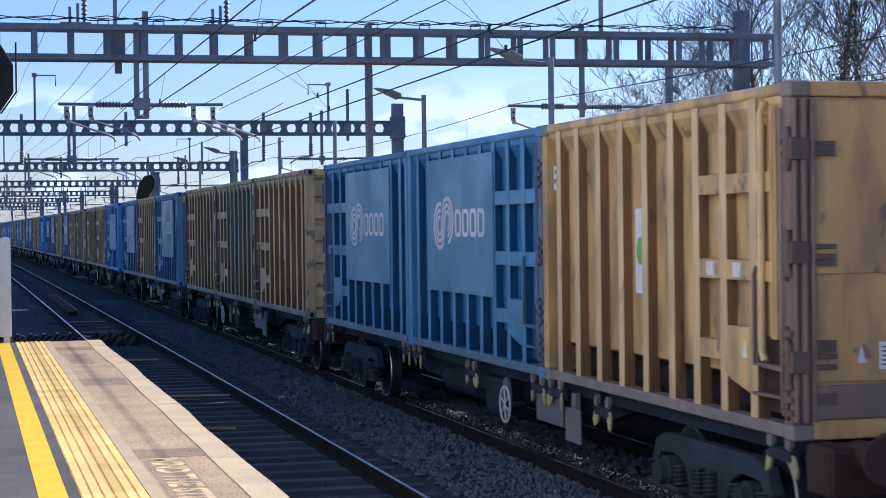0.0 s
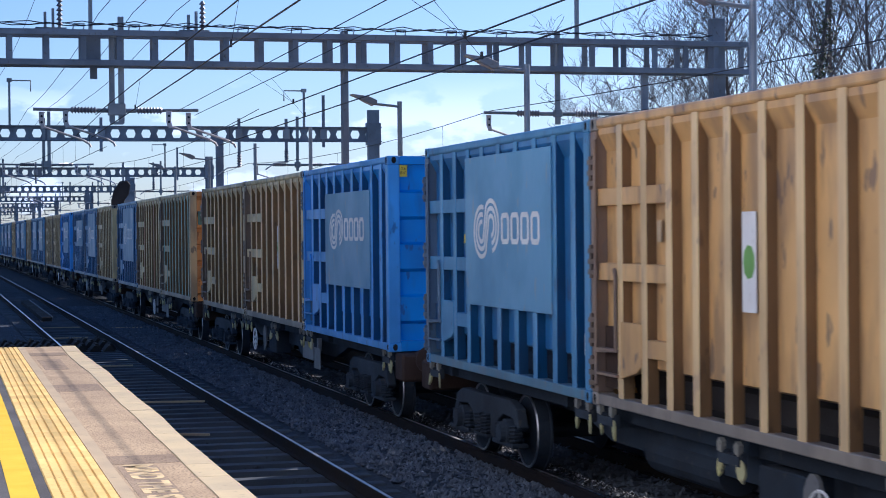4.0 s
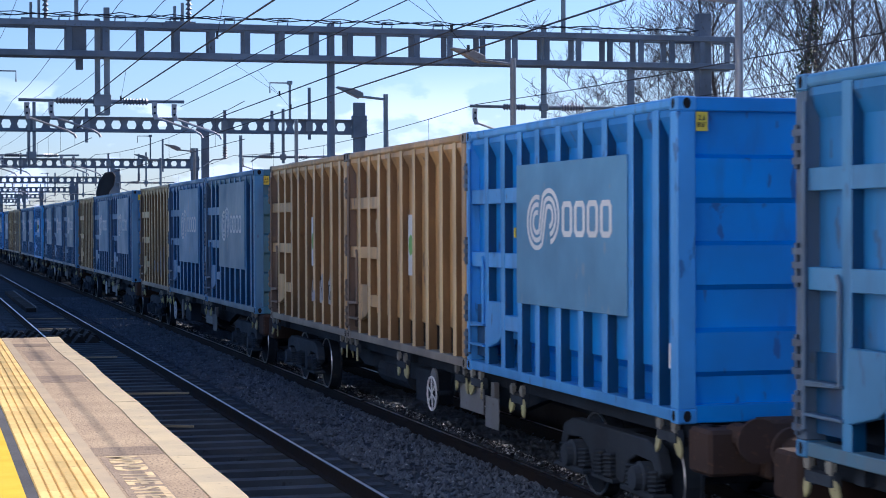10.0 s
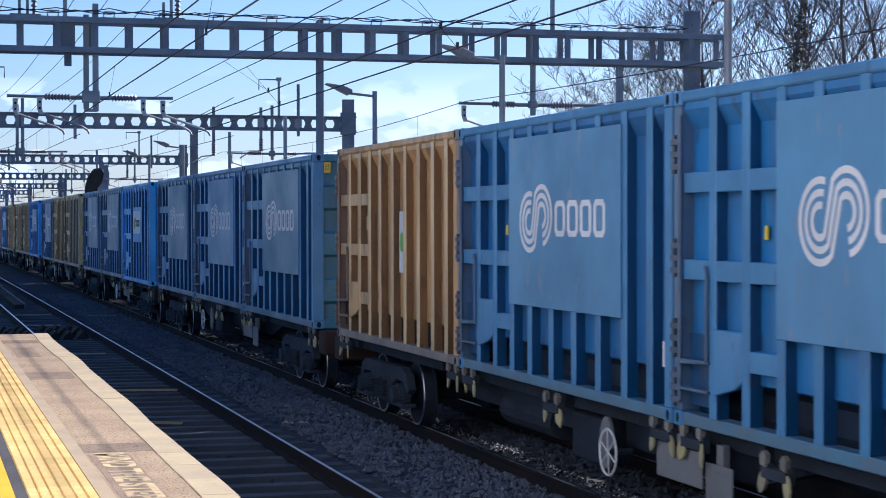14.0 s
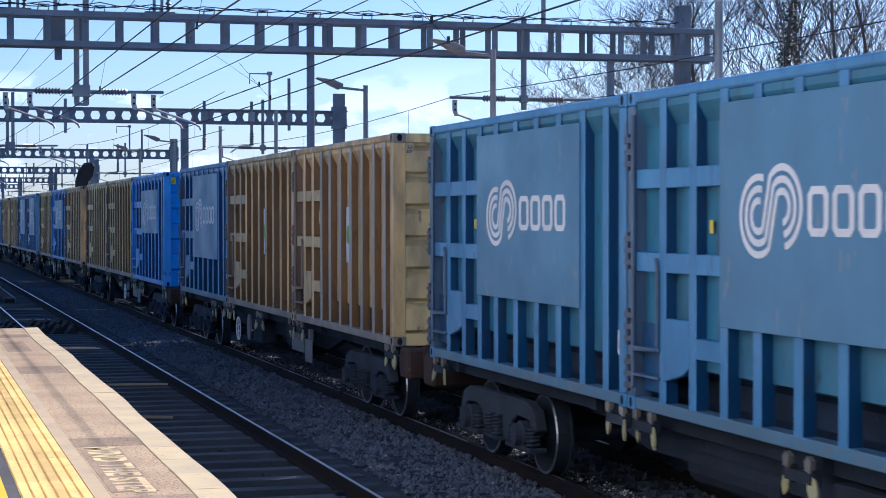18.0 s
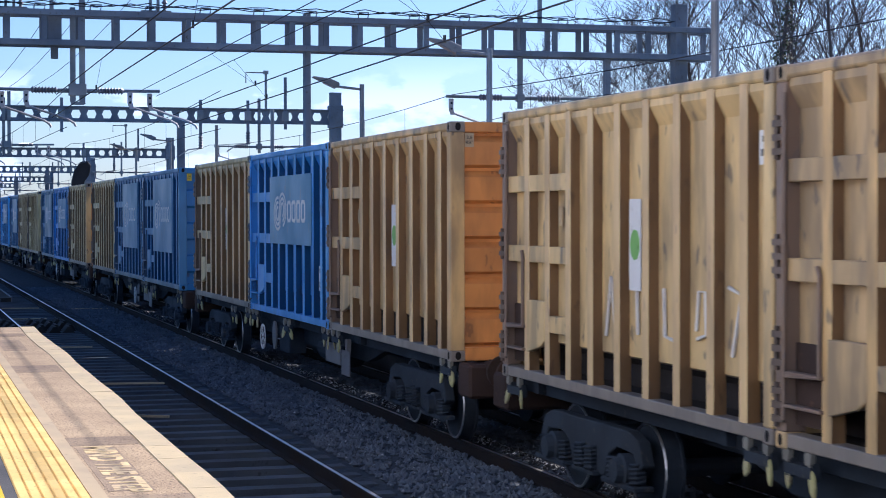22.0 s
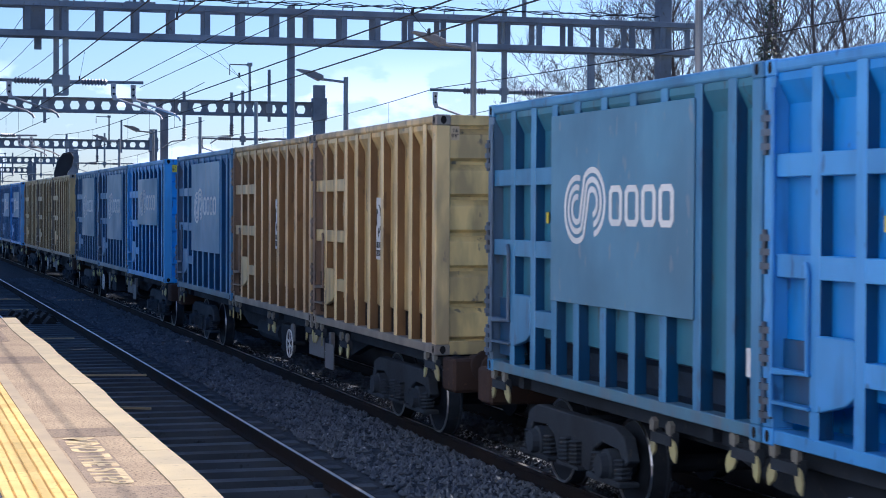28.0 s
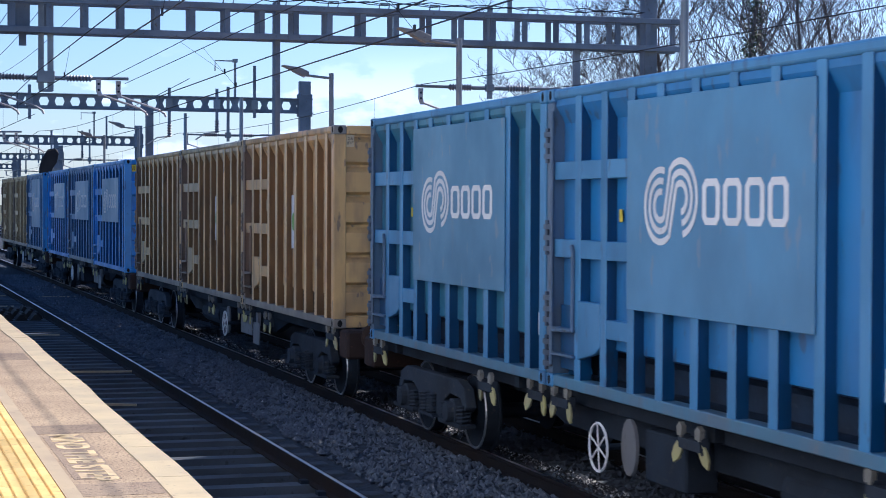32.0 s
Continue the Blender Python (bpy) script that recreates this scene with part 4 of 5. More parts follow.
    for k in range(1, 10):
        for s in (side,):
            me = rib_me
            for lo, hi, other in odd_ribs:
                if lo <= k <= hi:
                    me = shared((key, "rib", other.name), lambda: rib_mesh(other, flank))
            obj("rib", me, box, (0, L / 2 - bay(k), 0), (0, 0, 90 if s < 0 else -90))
    # cross bars, steps, rod and plate of the door end
    for s in (-1,):
        for z, k0 in ((1.80, 0.15), (1.135, 0.15), (0.50, 1.0)):
            obj("cross_bar", shared((key, "bar", k0, s), lambda: Shape().box(min(s * 1.198, s * 1.09), max(s * 1.198, s * 1.09), L / 2 - bay(3) + 0.05, L / 2 - bay(k0), 0, 0.155).mesh("cross_bar", rib if panel else skin, 0.006)), box, (0, 0, z))
    s = -1
    obj("latch_plate", shared((key, "latch"), lambda: Shape().prism([(L / 2 - bay(1.05), 0.78), (L / 2 - bay(1.92), 0.78), (L / 2 - bay(1.92), 0.42), (L / 2 - bay(1.72), 0.36), (L / 2 - bay(1.05), 0.28)], s * 1.15, s * 1.213, "x").mesh("latch_plate", rib if panel else skin, 0.008)), box)
    obj("lever", shared((key, "lever"), lambda: Shape().bend([(s * 1.22, L / 2 - bay(0.86), 1.24), (s * 1.225, L / 2 - bay(0.92), 1.18), (s * 1.225, L / 2 - bay(0.92), 0.52), (s * 1.22, L / 2 - bay(0.2), 0.50)], 0.018, 6).mesh("lever", post_paint)), box)
    for z in (0.30, 0.52):
        obj("step", shared((key, "step"), lambda: Shape().box(-1.235, -1.16, L / 2 - bay(0.95), L / 2 - 0.12, -0.012, 0.012).mesh("step", post_paint, 0.004)), box, (0, 0, z))
    # A dark plate on the sheet, painted for the shade in the recess.
    obj("step_pocket", shared(("pocket", bool(panel)), lambda: Shape().box(-1.135, -1.06, L / 2 - bay(0.90), L / 2 - 0.16, 0.17, 0.72).mesh("step_pocket", SHADED_BLUE if panel else RUST)), box, label="dark plate standing in for the shaded recess behind the steps")
    obj("lock_rod", shared((key, "rod"), lambda: Shape().tube((s * 1.225, L / 2 - 0.15, 0.2), (s * 1.225, L / 2 - 0.15, 2.4), 0.02, 8).mesh("lock_rod", post_paint)), box)
    def knuckles():
        k = Shape().box(-1.20, -0.86, L / 2 - 0.005, L / 2 + 0.018, -0.045, 0.045)
        for z in (-0.095, 0.0, 0.095):
            k.prism([(-1.19, L / 2 - 0.15), (-1.19, L / 2 + 0.015), (-1.235, L / 2 + 0.015), (-1.262, L / 2 - 0.03), (-1.262, L / 2 - 0.085), (-1.235, L / 2 - 0.15)], z - 0.022, z + 0.022, "z")
        return k.tube((-1.235, L / 2 - 0.055, -0.15), (-1.235, L / 2 - 0.055, 0.15), 0.02, 8).mesh("hinge", HINGE_BLUE if panel else HINGE_BROWN)
    for z in (0.30, 0.68, 1.30, 2.10):
        obj("hinge", shared(("hinge", bool(panel)), knuckles), box, (0, 0, z), label="grimy steel hinge knuckles")
    # ends: header, sill, ribbed sheet or doors
    for e in (-1, 1):
        obj("end_rail", shared((key, "header", e), lambda: Shape().box(-W + 0.17, W - 0.17, e * (L / 2 - 0.06) - 0.055, e * (L / 2 - 0.06) + 0.055, T - 0.115, T - 0.004).mesh("end_rail", end_paint, 0.008)), box)
        obj("end_rail", shared((key, "sill", e), lambda: Shape().box(-W + 0.17, W - 0.17, e * (L / 2 - 0.06) - 0.055, e * (L / 2 - 0.06) + 0.055, 0.005, 0.15).mesh("end_rail", end_paint, 0.008)), box)
    obj("end_sheet", shared((key, "end"), lambda: Shape().box(-W + 0.16, W - 0.16, -L / 2 + 0.09, -L / 2 + 0.11, 0.14, T - 0.1).mesh("end_sheet", end_paint)), box)
    fold = shared((key, "fold"), lambda: Shape().prism([(0.0, 0.0), (-0.075, 0.035), (-0.075, 0.285), (0.0, 0.355)], -W + 0.17, W - 0.17, "x").mesh("end_fold", end_paint))
    if panel == "white":
        for a, b in ((-1.05, -0.76), (0.20, 0.56), (0.96, 1.05)):
            obj("end_fold", shared((key, "upright", a), lambda: Shape().prism([(a, -L / 2 + 0.092), (a + 0.03, -L / 2 + 0.03), (b - 0.03, -L / 2 + 0.03), (b, -L / 2 + 0.092)], 0.15, T - 0.115, "z").mesh("end_fold", end_paint)), box)
        obj("vent_hole", shared("vent_hole", lambda: Shape().tube((0.78, -L / 2 + 0.07, 2.0), (0.78, -L / 2 + 0.092, 2.0), 0.045, 12).mesh("vent_hole", RUBBER)), box, label="small dark vent hole")
    elif panel:
        for z in (0.41, 1.10, 1.79):
            obj("end_fold", shared((key, "band"), lambda: Shape().prism([(0.0, -0.045), (-0.07, 0.0), (-0.07, 0.31), (0.0, 0.345)], -W + 0.17, W - 0.17, "x").mesh("end_fold", end_paint)), box, (0, -L / 2 + 0.092, z))
    else:
        for i in range(6):
            obj("end_fold", fold, box, (0, -L / 2 + 0.092, 0.165 + 0.385 * i))
    for s in (-1, 1):
        door = obj("door", shared((key, "door", s), lambda: Shape().box(min(s * 0.01, s * 1.05), max(s * 0.01, s * 1.05), L / 2 - 0.08, L / 2 - 0.03, 0.16, T - 0.12).mesh("door", end_paint, 0.008)), box)
        for u in (0.75,)[: 1 if s < 0 else 0]:
            obj("door_rod", shared((key, "doorrod", s, u), lambda: Shape().tube((s * u, L / 2 - 0.01, 0.1), (s * u, L / 2 - 0.01, T - 0.06), 0.02, 8).mesh("door_rod", frame_paint)), door)
    # panel with its plain emblem, both sides
    if panel:
        y0, y1, z0, z1, size, mark_y, name_y, oz = {"big": (-1.96, 1.21, 0.77, 2.40, 0.93, 0.345, -0.235, 1.61), "mid": (-1.96, 1.21, 0.80, 2.17, 0.93, 0.345, -0.235, 1.63), "short": (-1.97, 1.23, 1.14, 2.19, 0.93, 0.365, -0.21, 1.64),
                                                   "wide": (-1.98, 1.21, 1.19, 2.21, 0.93, 0.265, -0.31, 1.68), "white": (-1.47, 0.46, 1.07, 1.98, 0.47, 0.0, 0.0, 1.56)}[panel]
        s, mid = -1, (y0 + y1) / 2
        p = obj("sign_panel", shared((key, "panel", panel, panel_paint.name), lambda: Shape().box(-1.222, -1.207, y0, y1, z0, z1).mesh("sign_panel", panel_paint, 0.004)), box, label="flat painted sign panel")
        if panel == "white":
            obj("inset", shared((key, "inset"), lambda: Shape().box(-1.226, -1.222, y0 + 0.34, y1 - 0.06, z0 + 0.22, z1 - 0.10).mesh("inset", WHITE)), p, label="white sign inset")
            mark_y, name_y = mid + 0.14 + 0.64 * size, mid + 0.14
        x = -1.2265 if panel == "white" else -1.2225
        mark, ink = (GREEN_PRINT, BLACK_PRINT) if panel == "white" else (WHITE, WHITE)
        o = obj("emblem", shared(("emblem", mark.name), lambda: logo().mesh("emblem", mark)), p, (x, mark_y, oz))
        o.scale = (1, size, size * (1.1 if panel == "big" else 1.0))
        for i in range(4):
            o = obj("name_block", shared(("block", ink.name), lambda: block().mesh("name_block", ink)), p, (x, name_y - (0.32 + 0.381 * i) * size, oz))
            o.scale = (1, size, size)
    # labels and plates
    if tag == "long":
        for s in (-1,):
            t = obj("label_strip", shared(("strip", s), lambda: Shape().box(min(s * 1.12, s * 1.127), max(s * 1.12, s * 1.127), -0.13, 0.13, 0.96, 1.71).mesh("label_strip", WHITE)), box, (s * 0.014, L / 2 - bay(5.42), 0), label="white label strip with a green leaf")
            obj("leaf_print", shared(("leaf", s), lambda: Shape().prism([(0.11 * math.cos(k * math.tau / 9), 1.335 + 0.13 * math.sin(k * math.tau / 9)) for k in range(9)], s * 1.127, s * 1.129, "x").mesh("leaf_print", GREEN_PRINT)), t)
    if tag == "picture":
        for s in (-1,):
            t = obj("label_strip", shared(("strip", s), lambda: Shape().box(min(s * 1.12, s * 1.127), max(s * 1.12, s * 1.127), -0.13, 0.13, 0.96, 1.71).mesh("label_strip", WHITE)), box, (s * 0.014, L / 2 - bay(5.42), 0), label="white label strip with black print")
            for z in (1.00, 1.10):
                bars = Shape()
                for y in (-0.105, -0.045, 0.015, 0.065):
                    bars.box(min(s * 1.127, s * 1.129), max(s * 1.127, s * 1.129), y, y + 0.04, z, z + 0.075)
                obj("print_row", shared(("row", s, z), lambda: bars.mesh("print_row", BLACK_PRINT)), t)
            arrows = Shape()
            for a in (90, 210, 330):             # three bent arrows chasing one another round the label's upper half
                loop = [(s * 1.128, 0.10 * math.cos(radians(a + d)), 1.45 + 0.17 * math.sin(radians(a + d))) for d in (0, 25, 50, 75)]
                arrows.bend(loop, 0.009, 4)
                arrows.bend([(s * 1.128, 0.07 * math.cos(radians(a + 65)), 1.45 + 0.11 * math.sin(radians(a + 65))), loop[3], (s * 1.128, 0.125 * math.cos(radians(a + 60)), 1.45 + 0.215 * math.sin(radians(a + 60)))], 0.009, 4)
            obj("arrow_print", shared(("arrows", s), lambda: arrows.mesh("arrow_print", BLACK_PRINT)), t)
    if tag == "small":
        obj("small_label", shared("small_label", lambda: Shape().box(-1.122, -1.112, -0.07, 0.07, 0.42, 0.62).mesh("small_label", WHITE)), box, (-0.026, L / 2 - bay(9.45), 0), label="small white label")
        obj("tag_plate", shared("tag_plate", lambda: Shape().box(-1.107, -1.098, -0.03, 0.03, 1.45, 1.55).mesh("tag_plate", YELLOW_PRINT)), box, (-0.026, L / 2 - bay(2.35), 0), label="small pale tag")
    else:
        obj("tag_plate", shared("tag_white", lambda: Shape().box(-1.122, -1.112, -0.045, 0.045, 1.48, 1.66).mesh("tag_plate", CREAM)), box, (-0.026, L / 2 - bay(2.4), 0), label="small pale tag")
    if not panel:
        sn = obj("side_notice", shared("side_notice", lambda: Shape().box(-1.112, -1.104, -0.11, 0.11, 1.93, 2.17).mesh("side_notice", WHITE)), box, (-0.026, L / 2 - bay(9.48), 0), label="small white notice")
        for key_of, a, b, z0, z1 in (("upper_bar", -0.07, 0.06, 2.09, 2.13), ("lower_bar", -0.08, 0.08, 1.99, 2.04)):
            obj("print_bar", shared(key_of, lambda: Shape().box(-1.114, -1.112, a, b, z0, z1).mesh("print_bar", PLATE_GREY)), sn)
    if plate:
        pl = obj("height_plate", shared(("height_plate", bool(panel)), lambda: Shape().box(-1.045, -0.94, -L / 2 + 0.012, -L / 2 + 0.018, 2.315, 2.468).mesh("height_plate", YELLOW_PRINT if panel else CREAM)), box, label="yellow height plate" if panel else "pale height plate")
        if "figures" not in DATA:
            o = lettering("height_figure", "2,6\n8'6\"", 0.04, BLACK_PRINT, pl, pose(-0.9925, -L / 2 + 0.011, 2.391, 90, 0, 0))
            DATA["figures"] = o.data
        else:
            o = obj("height_figure", DATA["figures"], pl)
            o.matrix_basis = pose(-0.9925, -L / 2 + 0.011, 2.391, 90, 0, 0)
    if side > 0:                         # the fitted side lies at +x
        for o in box.children:
            if o.name.split(".")[0] in FITTED:
                o.location.x, o.scale.x = -o.location.x, -1
        if panel:
            for o in p.children:
                o.location.y, o.scale.y = 2 * mid - o.location.y, -o.scale.y
    if code:
        lettering("stock_code", code, 0.115, BLACK_PRINT, box, pose(-0.74, -L / 2 + 0.012, 2.28, 90, 0, 0), "black stock code")
    return box


def ochre(skin=OCHRE, rib=None, **more):
    rib = rib or skin
    end = more.pop("end_paint", skin)
    words = more.pop("words", "ochre yellow ribbed steel waste container on a wagon")
    return container("waste_container", words, skin, rib, more.pop("frame_paint", skin), end, plate=more.pop("plate", True), tag=more.pop("tag", "long"), **more)


def blue(skin=BLUE, panel="big", panel_paint=PANEL, rib=BLUE_RIB, words="blue ribbed steel waste container with a lighter sign panel", **more):
    return container("waste_container", words, skin, rib, rib, skin, panel, panel_paint, tag="small", **more)


def hinged_end(box):
    """Straps, rods, plates and notices on the end at +y, beside the corner at +x."""
    e = L / 2
    part("end_plate", Shape().box(-1.03, 1.03, e - 0.03, e - 0.012, 1.20, 2.45), OCHRE_DEEP, box, bevel=0.004)
    part("end_plate", Shape().box(-1.03, 1.02, e - 0.03, e - 0.008, 0.42, 1.185), OCHRE_DEEP, box, bevel=0.004)
    part("end_beam", Shape().box(-1.04, 1.04, e - 0.03, e + 0.015, 0.15, 0.40), DOOR_POST, box, "dark grimy lower beam", 0.01)
    for z in (2.10, 1.36, 0.57):
        st = part("hinge_strap", Shape().box(0.86, 1.22, e + 0.004, e + 0.03, z - 0.055, z - 0.02).box(0.86, 1.22, e + 0.004, e + 0.03, z + 0.02, z + 0.055), HINGE_BROWN, box, "grimy steel hinge strap", 0.004)
        part("hinge_block", Shape().box(1.09, 1.24, e + 0.002, e + 0.06, z - 0.08, z + 0.08).tube((1.235, e - 0.02, z - 0.16), (1.235, e - 0.02, z + 0.16), 0.03, 8), HINGE_BROWN, st, bevel=0.004)
    for x, r in ((1.05, 0.022), (1.12, 0.03), (1.19, 0.02)):
        part("end_rod", Shape().tube((x, e + 0.02, 0.14), (x, e + 0.02, 2.46), r, 8), DOOR_POST, box)
    for y in (0.27, 0.34):
        part("side_rod", Shape().tube((1.215, e - y, 0.72), (1.215, e - y, 2.42), 0.018, 8), OCHRE, box)
    part("bent_pipe", Shape().bend([(1.22, e - 0.46, 2.47), (1.225, e - 0.52, 2.38), (1.225, e - 0.53, 0.62), (1.22, e - 0.48, 0.55)], 0.03, 8), TAN_RIB, box)
    nt = part("notice_plate", Shape().box(0.30, 0.50, e - 0.008, e - 0.003, 0.50, 0.70), WHITE_BOARD, box, "small white notice plate")
    bars = Shape()
    for i in range(5):
        bars.box(0.32, 0.48, e - 0.003, e - 0.001, 0.53 + 0.032 * i, 0.542 + 0.032 * i)
    part("print_bars", bars, PLATE_GREY, nt)
    part("warning_label", Shape().prism([(0.61, 0.55), (0.68, 0.55), (0.645, 0.68)], e - 0.008, e - 0.004, "y"), WHITE_BOARD, box, "small triangular label")
    part("warning_label", Shape().prism([(e - 0.92, 0.55), (e - 0.84, 0.55), (e - 0.88, 0.68)], 1.213, 1.217, "x"), WHITE_BOARD, box, "small triangular label")
    for k in (1.55, 2.48):
        part("tag_plate", Shape().box(1.198, 1.203, e - bay(k) - 0.075, e - bay(k) + 0.075, 1.16, 1.27), WHITE_BOARD, box, "small white tag")




def spray(box, k0, k1, low, high, seed):
    """Silver spray paint with dark scribbles, on the sheet between the ribs of the side at -x and over the feet of the ribs."""
    rng = random.Random(seed)
    for k in range(k0, k1 + 1):
        a, b = L / 2 - bay(k + 1) + 0.075, L / 2 - bay(k) - 0.075
        top = high * rng.uniform(0.8, 1.08)
        n = 9
        crest = [(b + (a - b) * i / n, top - 0.24 * abs(2 * i / n - 1 + rng.uniform(-0.15, 0.15)) ** 2.2 - rng.uniform(0, 0.06)) for i in range(n + 1)]
        g = part("spray_shape", Shape().prism(crest + [(a, 0.41), (b, 0.41)], -1.1285, -1.1215, "x"), SPRAY, box, "silver spray paint shape")
        for _ in range(3):
            y, z = rng.uniform(a + 0.1, b - 0.1), rng.uniform(low + 0.25, max(low + 0.3, top - 0.2))
            p, q, u, v = rng.uniform(0.04, 0.11), rng.uniform(0.07, 0.2), rng.uniform(0.5, 1.3), rng.uniform(0, 6)
            line = [(-1.1295, min(max(y + p * math.sin(u * i * 0.7 + v), a + 0.02), b - 0.02), z + q * math.cos(i * 0.5 + v) * (0.4 + 0.06 * i)) for i in range(11)]
            part("spray_line", Shape().bend(line, rng.uniform(0.006, 0.012), 4), BLACK_PRINT if rng.random() < 0.6 else PLATE_GREY, g)
        if k > k0:
            part("spray_shape", Shape().box(-1.209, -1.2055, L / 2 - bay(k) - 0.056, L / 2 - bay(k) + 0.056, low + rng.uniform(0, 0.2), top * rng.uniform(0.6, 0.9)), SPRAY, box)


TRAIN = []                              # (thing, how far behind the first wagon's front it rides, turned round)
GAP, JOINT = 1.963, 0.045
PITCH = 3 * L + 2 * JOINT + GAP
DECK = 1.015
VIEW_SHIFT = {1: -0.1, 2: 0.06, 3: 0.13, 4: 0.30, 5: 0.25, 6: 0.45, 7: 0.08, 8: 0.27, 9: 0.0, 10: -0.24, 11: -0.5, 12: 0.1, 13: 0.0, 14: 0.3, 15: 0.25, 16: 0.16, 17: 0.2}          # how far back each wagon is shifted to fit the camera's view


def couple(w, i, box, turned=False):
    loose = (0.0, 0.06, 0.22)[i] if w == 16 else 0.0          # one wagon's boxes are spread to fit the camera's view
    TRAIN.append((box, w * PITCH + i * (L + JOINT) + L / 2 + loose + VIEW_SHIFT.get(w, 0.1) - 0.182, turned))


TALL = Matrix.Diagonal((1, 1, 1.0445)).to_3x3()          # stretches the boxes upwards to fit the camera's view
RAISED = set()


def raise_up(ob, lin):
    """Grow a part upwards in its container's space; lin is the turn of what it hangs on."""
    ob.location = lin.inverted() @ (TALL @ (lin @ ob.location))
    own = lin @ ob.matrix_basis.to_3x3()
    if ob.type == "MESH" and ob.data.name not in RAISED:
        RAISED.add(ob.data.name)
        ob.data.transform((own.inverted() @ TALL @ own).to_4x4())
    for c in ob.children:
        raise_up(c, own)


def again(box):
    return copy_thing(box, Matrix())


Y1 = ochre(OCHRE, TAN_RIB, frame_paint=OCHRE)
Y2 = ochre(OCHRE_PALE, TAN_RIB, words="pale ochre ribbed steel waste container on a wagon")
Y3 = ochre(OCHRE_DEEP, TAN_RIB, frame_paint=OCHRE_DEEP, words="deep ochre ribbed steel waste container, weathered")
Y4 = ochre(OCHRE_DIRTY, OCHRE, frame_paint=OCHRE_DIRTY, words="grimy ochre ribbed steel waste container on a wagon")
YD = ochre(OCHRE, TAN_RIB, frame_paint=OCHRE, end_paint=OCHRE_DEEP, words="ochre waste container turned round, its grimy hinged end showing", plate=False, side=1)
hinged_end(YD)
YTEAL = ochre(OCHRE, TAN_RIB, frame_paint=OCHRE, tag="picture", odd_ribs=((3, 9, TEAL_RIB),), words="ochre waste container with worn teal ribs and a printed label")
YRED = ochre(OCHRE_PALE, TAN_RIB, tag="picture", odd_ribs=((3, 3, RED_RIB), (7, 7, RED_RIB)), words="pale ochre waste container with two red worn ribs")
YGREY = ochre(OCHRE_PALE, TAN_RIB, frame_paint=OCHRE, end_paint=OCHRE_PALE, odd_ribs=((3, 9, GREY_RIB),), words="worn ochre waste container with grey blue ribs")
YWORN = ochre(OCHRE_WORN, PALE_RIB, frame_paint=OCHRE_PALE, tag="picture", words="pale yellow waste container, scratched and stained, with a printed label")
YPIC = ochre(OCHRE_PALE, TAN_RIB, frame_paint=OCHRE, tag="picture", words="ochre waste container with a printed white label")
C013 = ochre(OCHRE_DIRTY, OCHRE_PALE, odd_ribs=((1, 9, TEAL_RIB),), frame_paint=OCHRE_DIRTY, end_paint=ORANGE, tag="picture", code="C013", plate=False, words="worn waste container with teal ribs and an orange end")
part("end_patch", Shape().box(-1.02, 0.55, -L / 2 - 0.004, -L / 2 + 0.02, 1.80, 2.12), GREEN_PATCH, C013, "worn green painted patch", 0.004)
C072 = ochre(OCHRE, TAN_RIB, code="C072", plate=False, words="ochre waste container with a black code on its end")
A256 = ochre(OCHRE, TAN_RIB, tag="picture", code="A-256", plate=False, words="ochre waste container with a black code on its end")
YORANGE = ochre(OCHRE, TAN_RIB, frame_paint=OCHRE, end_paint=ORANGE, words="ochre waste container with an orange end")
YSPRAY = ochre(OCHRE, TAN_RIB, words="ochre waste container with silver graffiti low on its side")
spray(YSPRAY, 4, 8, 0.30, 1.2, 3)
YSPRAY2 = ochre(OCHRE_DEEP, TAN_RIB, words="deep ochre waste container with silver graffiti low on its side")
spray(YSPRAY2, 5, 7, 0.35, 1.05, 4)
YSCRAWL = ochre(OCHRE_PALE, TAN_RIB, words="pale ochre waste container with white painted strokes low on its side")
for k, pts in ((4, ((0.12, 0.55), (0.0, 1.05), (-0.12, 0.6))), (5, ((0.05, 1.1), (0.02, 0.6))), (6, ((0.1, 1.0), (0.08, 0.62), (-0.1, 0.6))), (7, ((0.1, 0.7), (0.05, 1.0), (-0.08, 1.0), (-0.1, 0.68), (0.08, 0.64))), (8, ((0.12, 1.05), (-0.12, 1.0), (0.05, 0.55)))):
    part("paint_stroke", Shape().bend([(-1.124, L / 2 - bay(k + 0.5) + y, z) for y, z in pts], 0.017, 5), WHITE_BOARD, YSCRAWL, "white painted stroke")
B1 = blue(BLUE)
B2 = blue(BLUE_SLATE, panel_paint=PANEL_SLATE, words="slate blue ribbed steel waste container with a lighter sign panel")
BT = blue(BLUE, words="blue ribbed waste container with a sign panel, turned round", side=1)
B3 = blue(BLUE_DEEP, words="deep blue ribbed steel waste container with a lighter sign panel")
BS = blue(BLUE, "short", words="blue ribbed waste container with a short sign panel")
BB = blue(BLUE_BRIGHT, "short", rib=BRIGHT_RIB, words="bright blue ribbed waste container with a short sign panel")
mark_of = part("code_label", Shape().box(-1.146, -1.14, -0.075, 0.075, 0.50, 0.86), WHITE, BB, "white label with a code", at=(0, L / 2 - bay(8.45), 0))
lettering("code_letter", "E", 0.075, BLACK_PRINT, mark_of, pose(-1.1475, 0, 0.79, 90, 0, -90))
lettering("code_number", "21", 0.085, BLACK_PRINT, mark_of, pose(-1.1475, 0, 0.59, 90, 0, -90))
BM = blue(BLUE_BRIGHT, "mid", rib=BRIGHT_RIB, words="bright blue ribbed waste container with a middle sized sign panel")
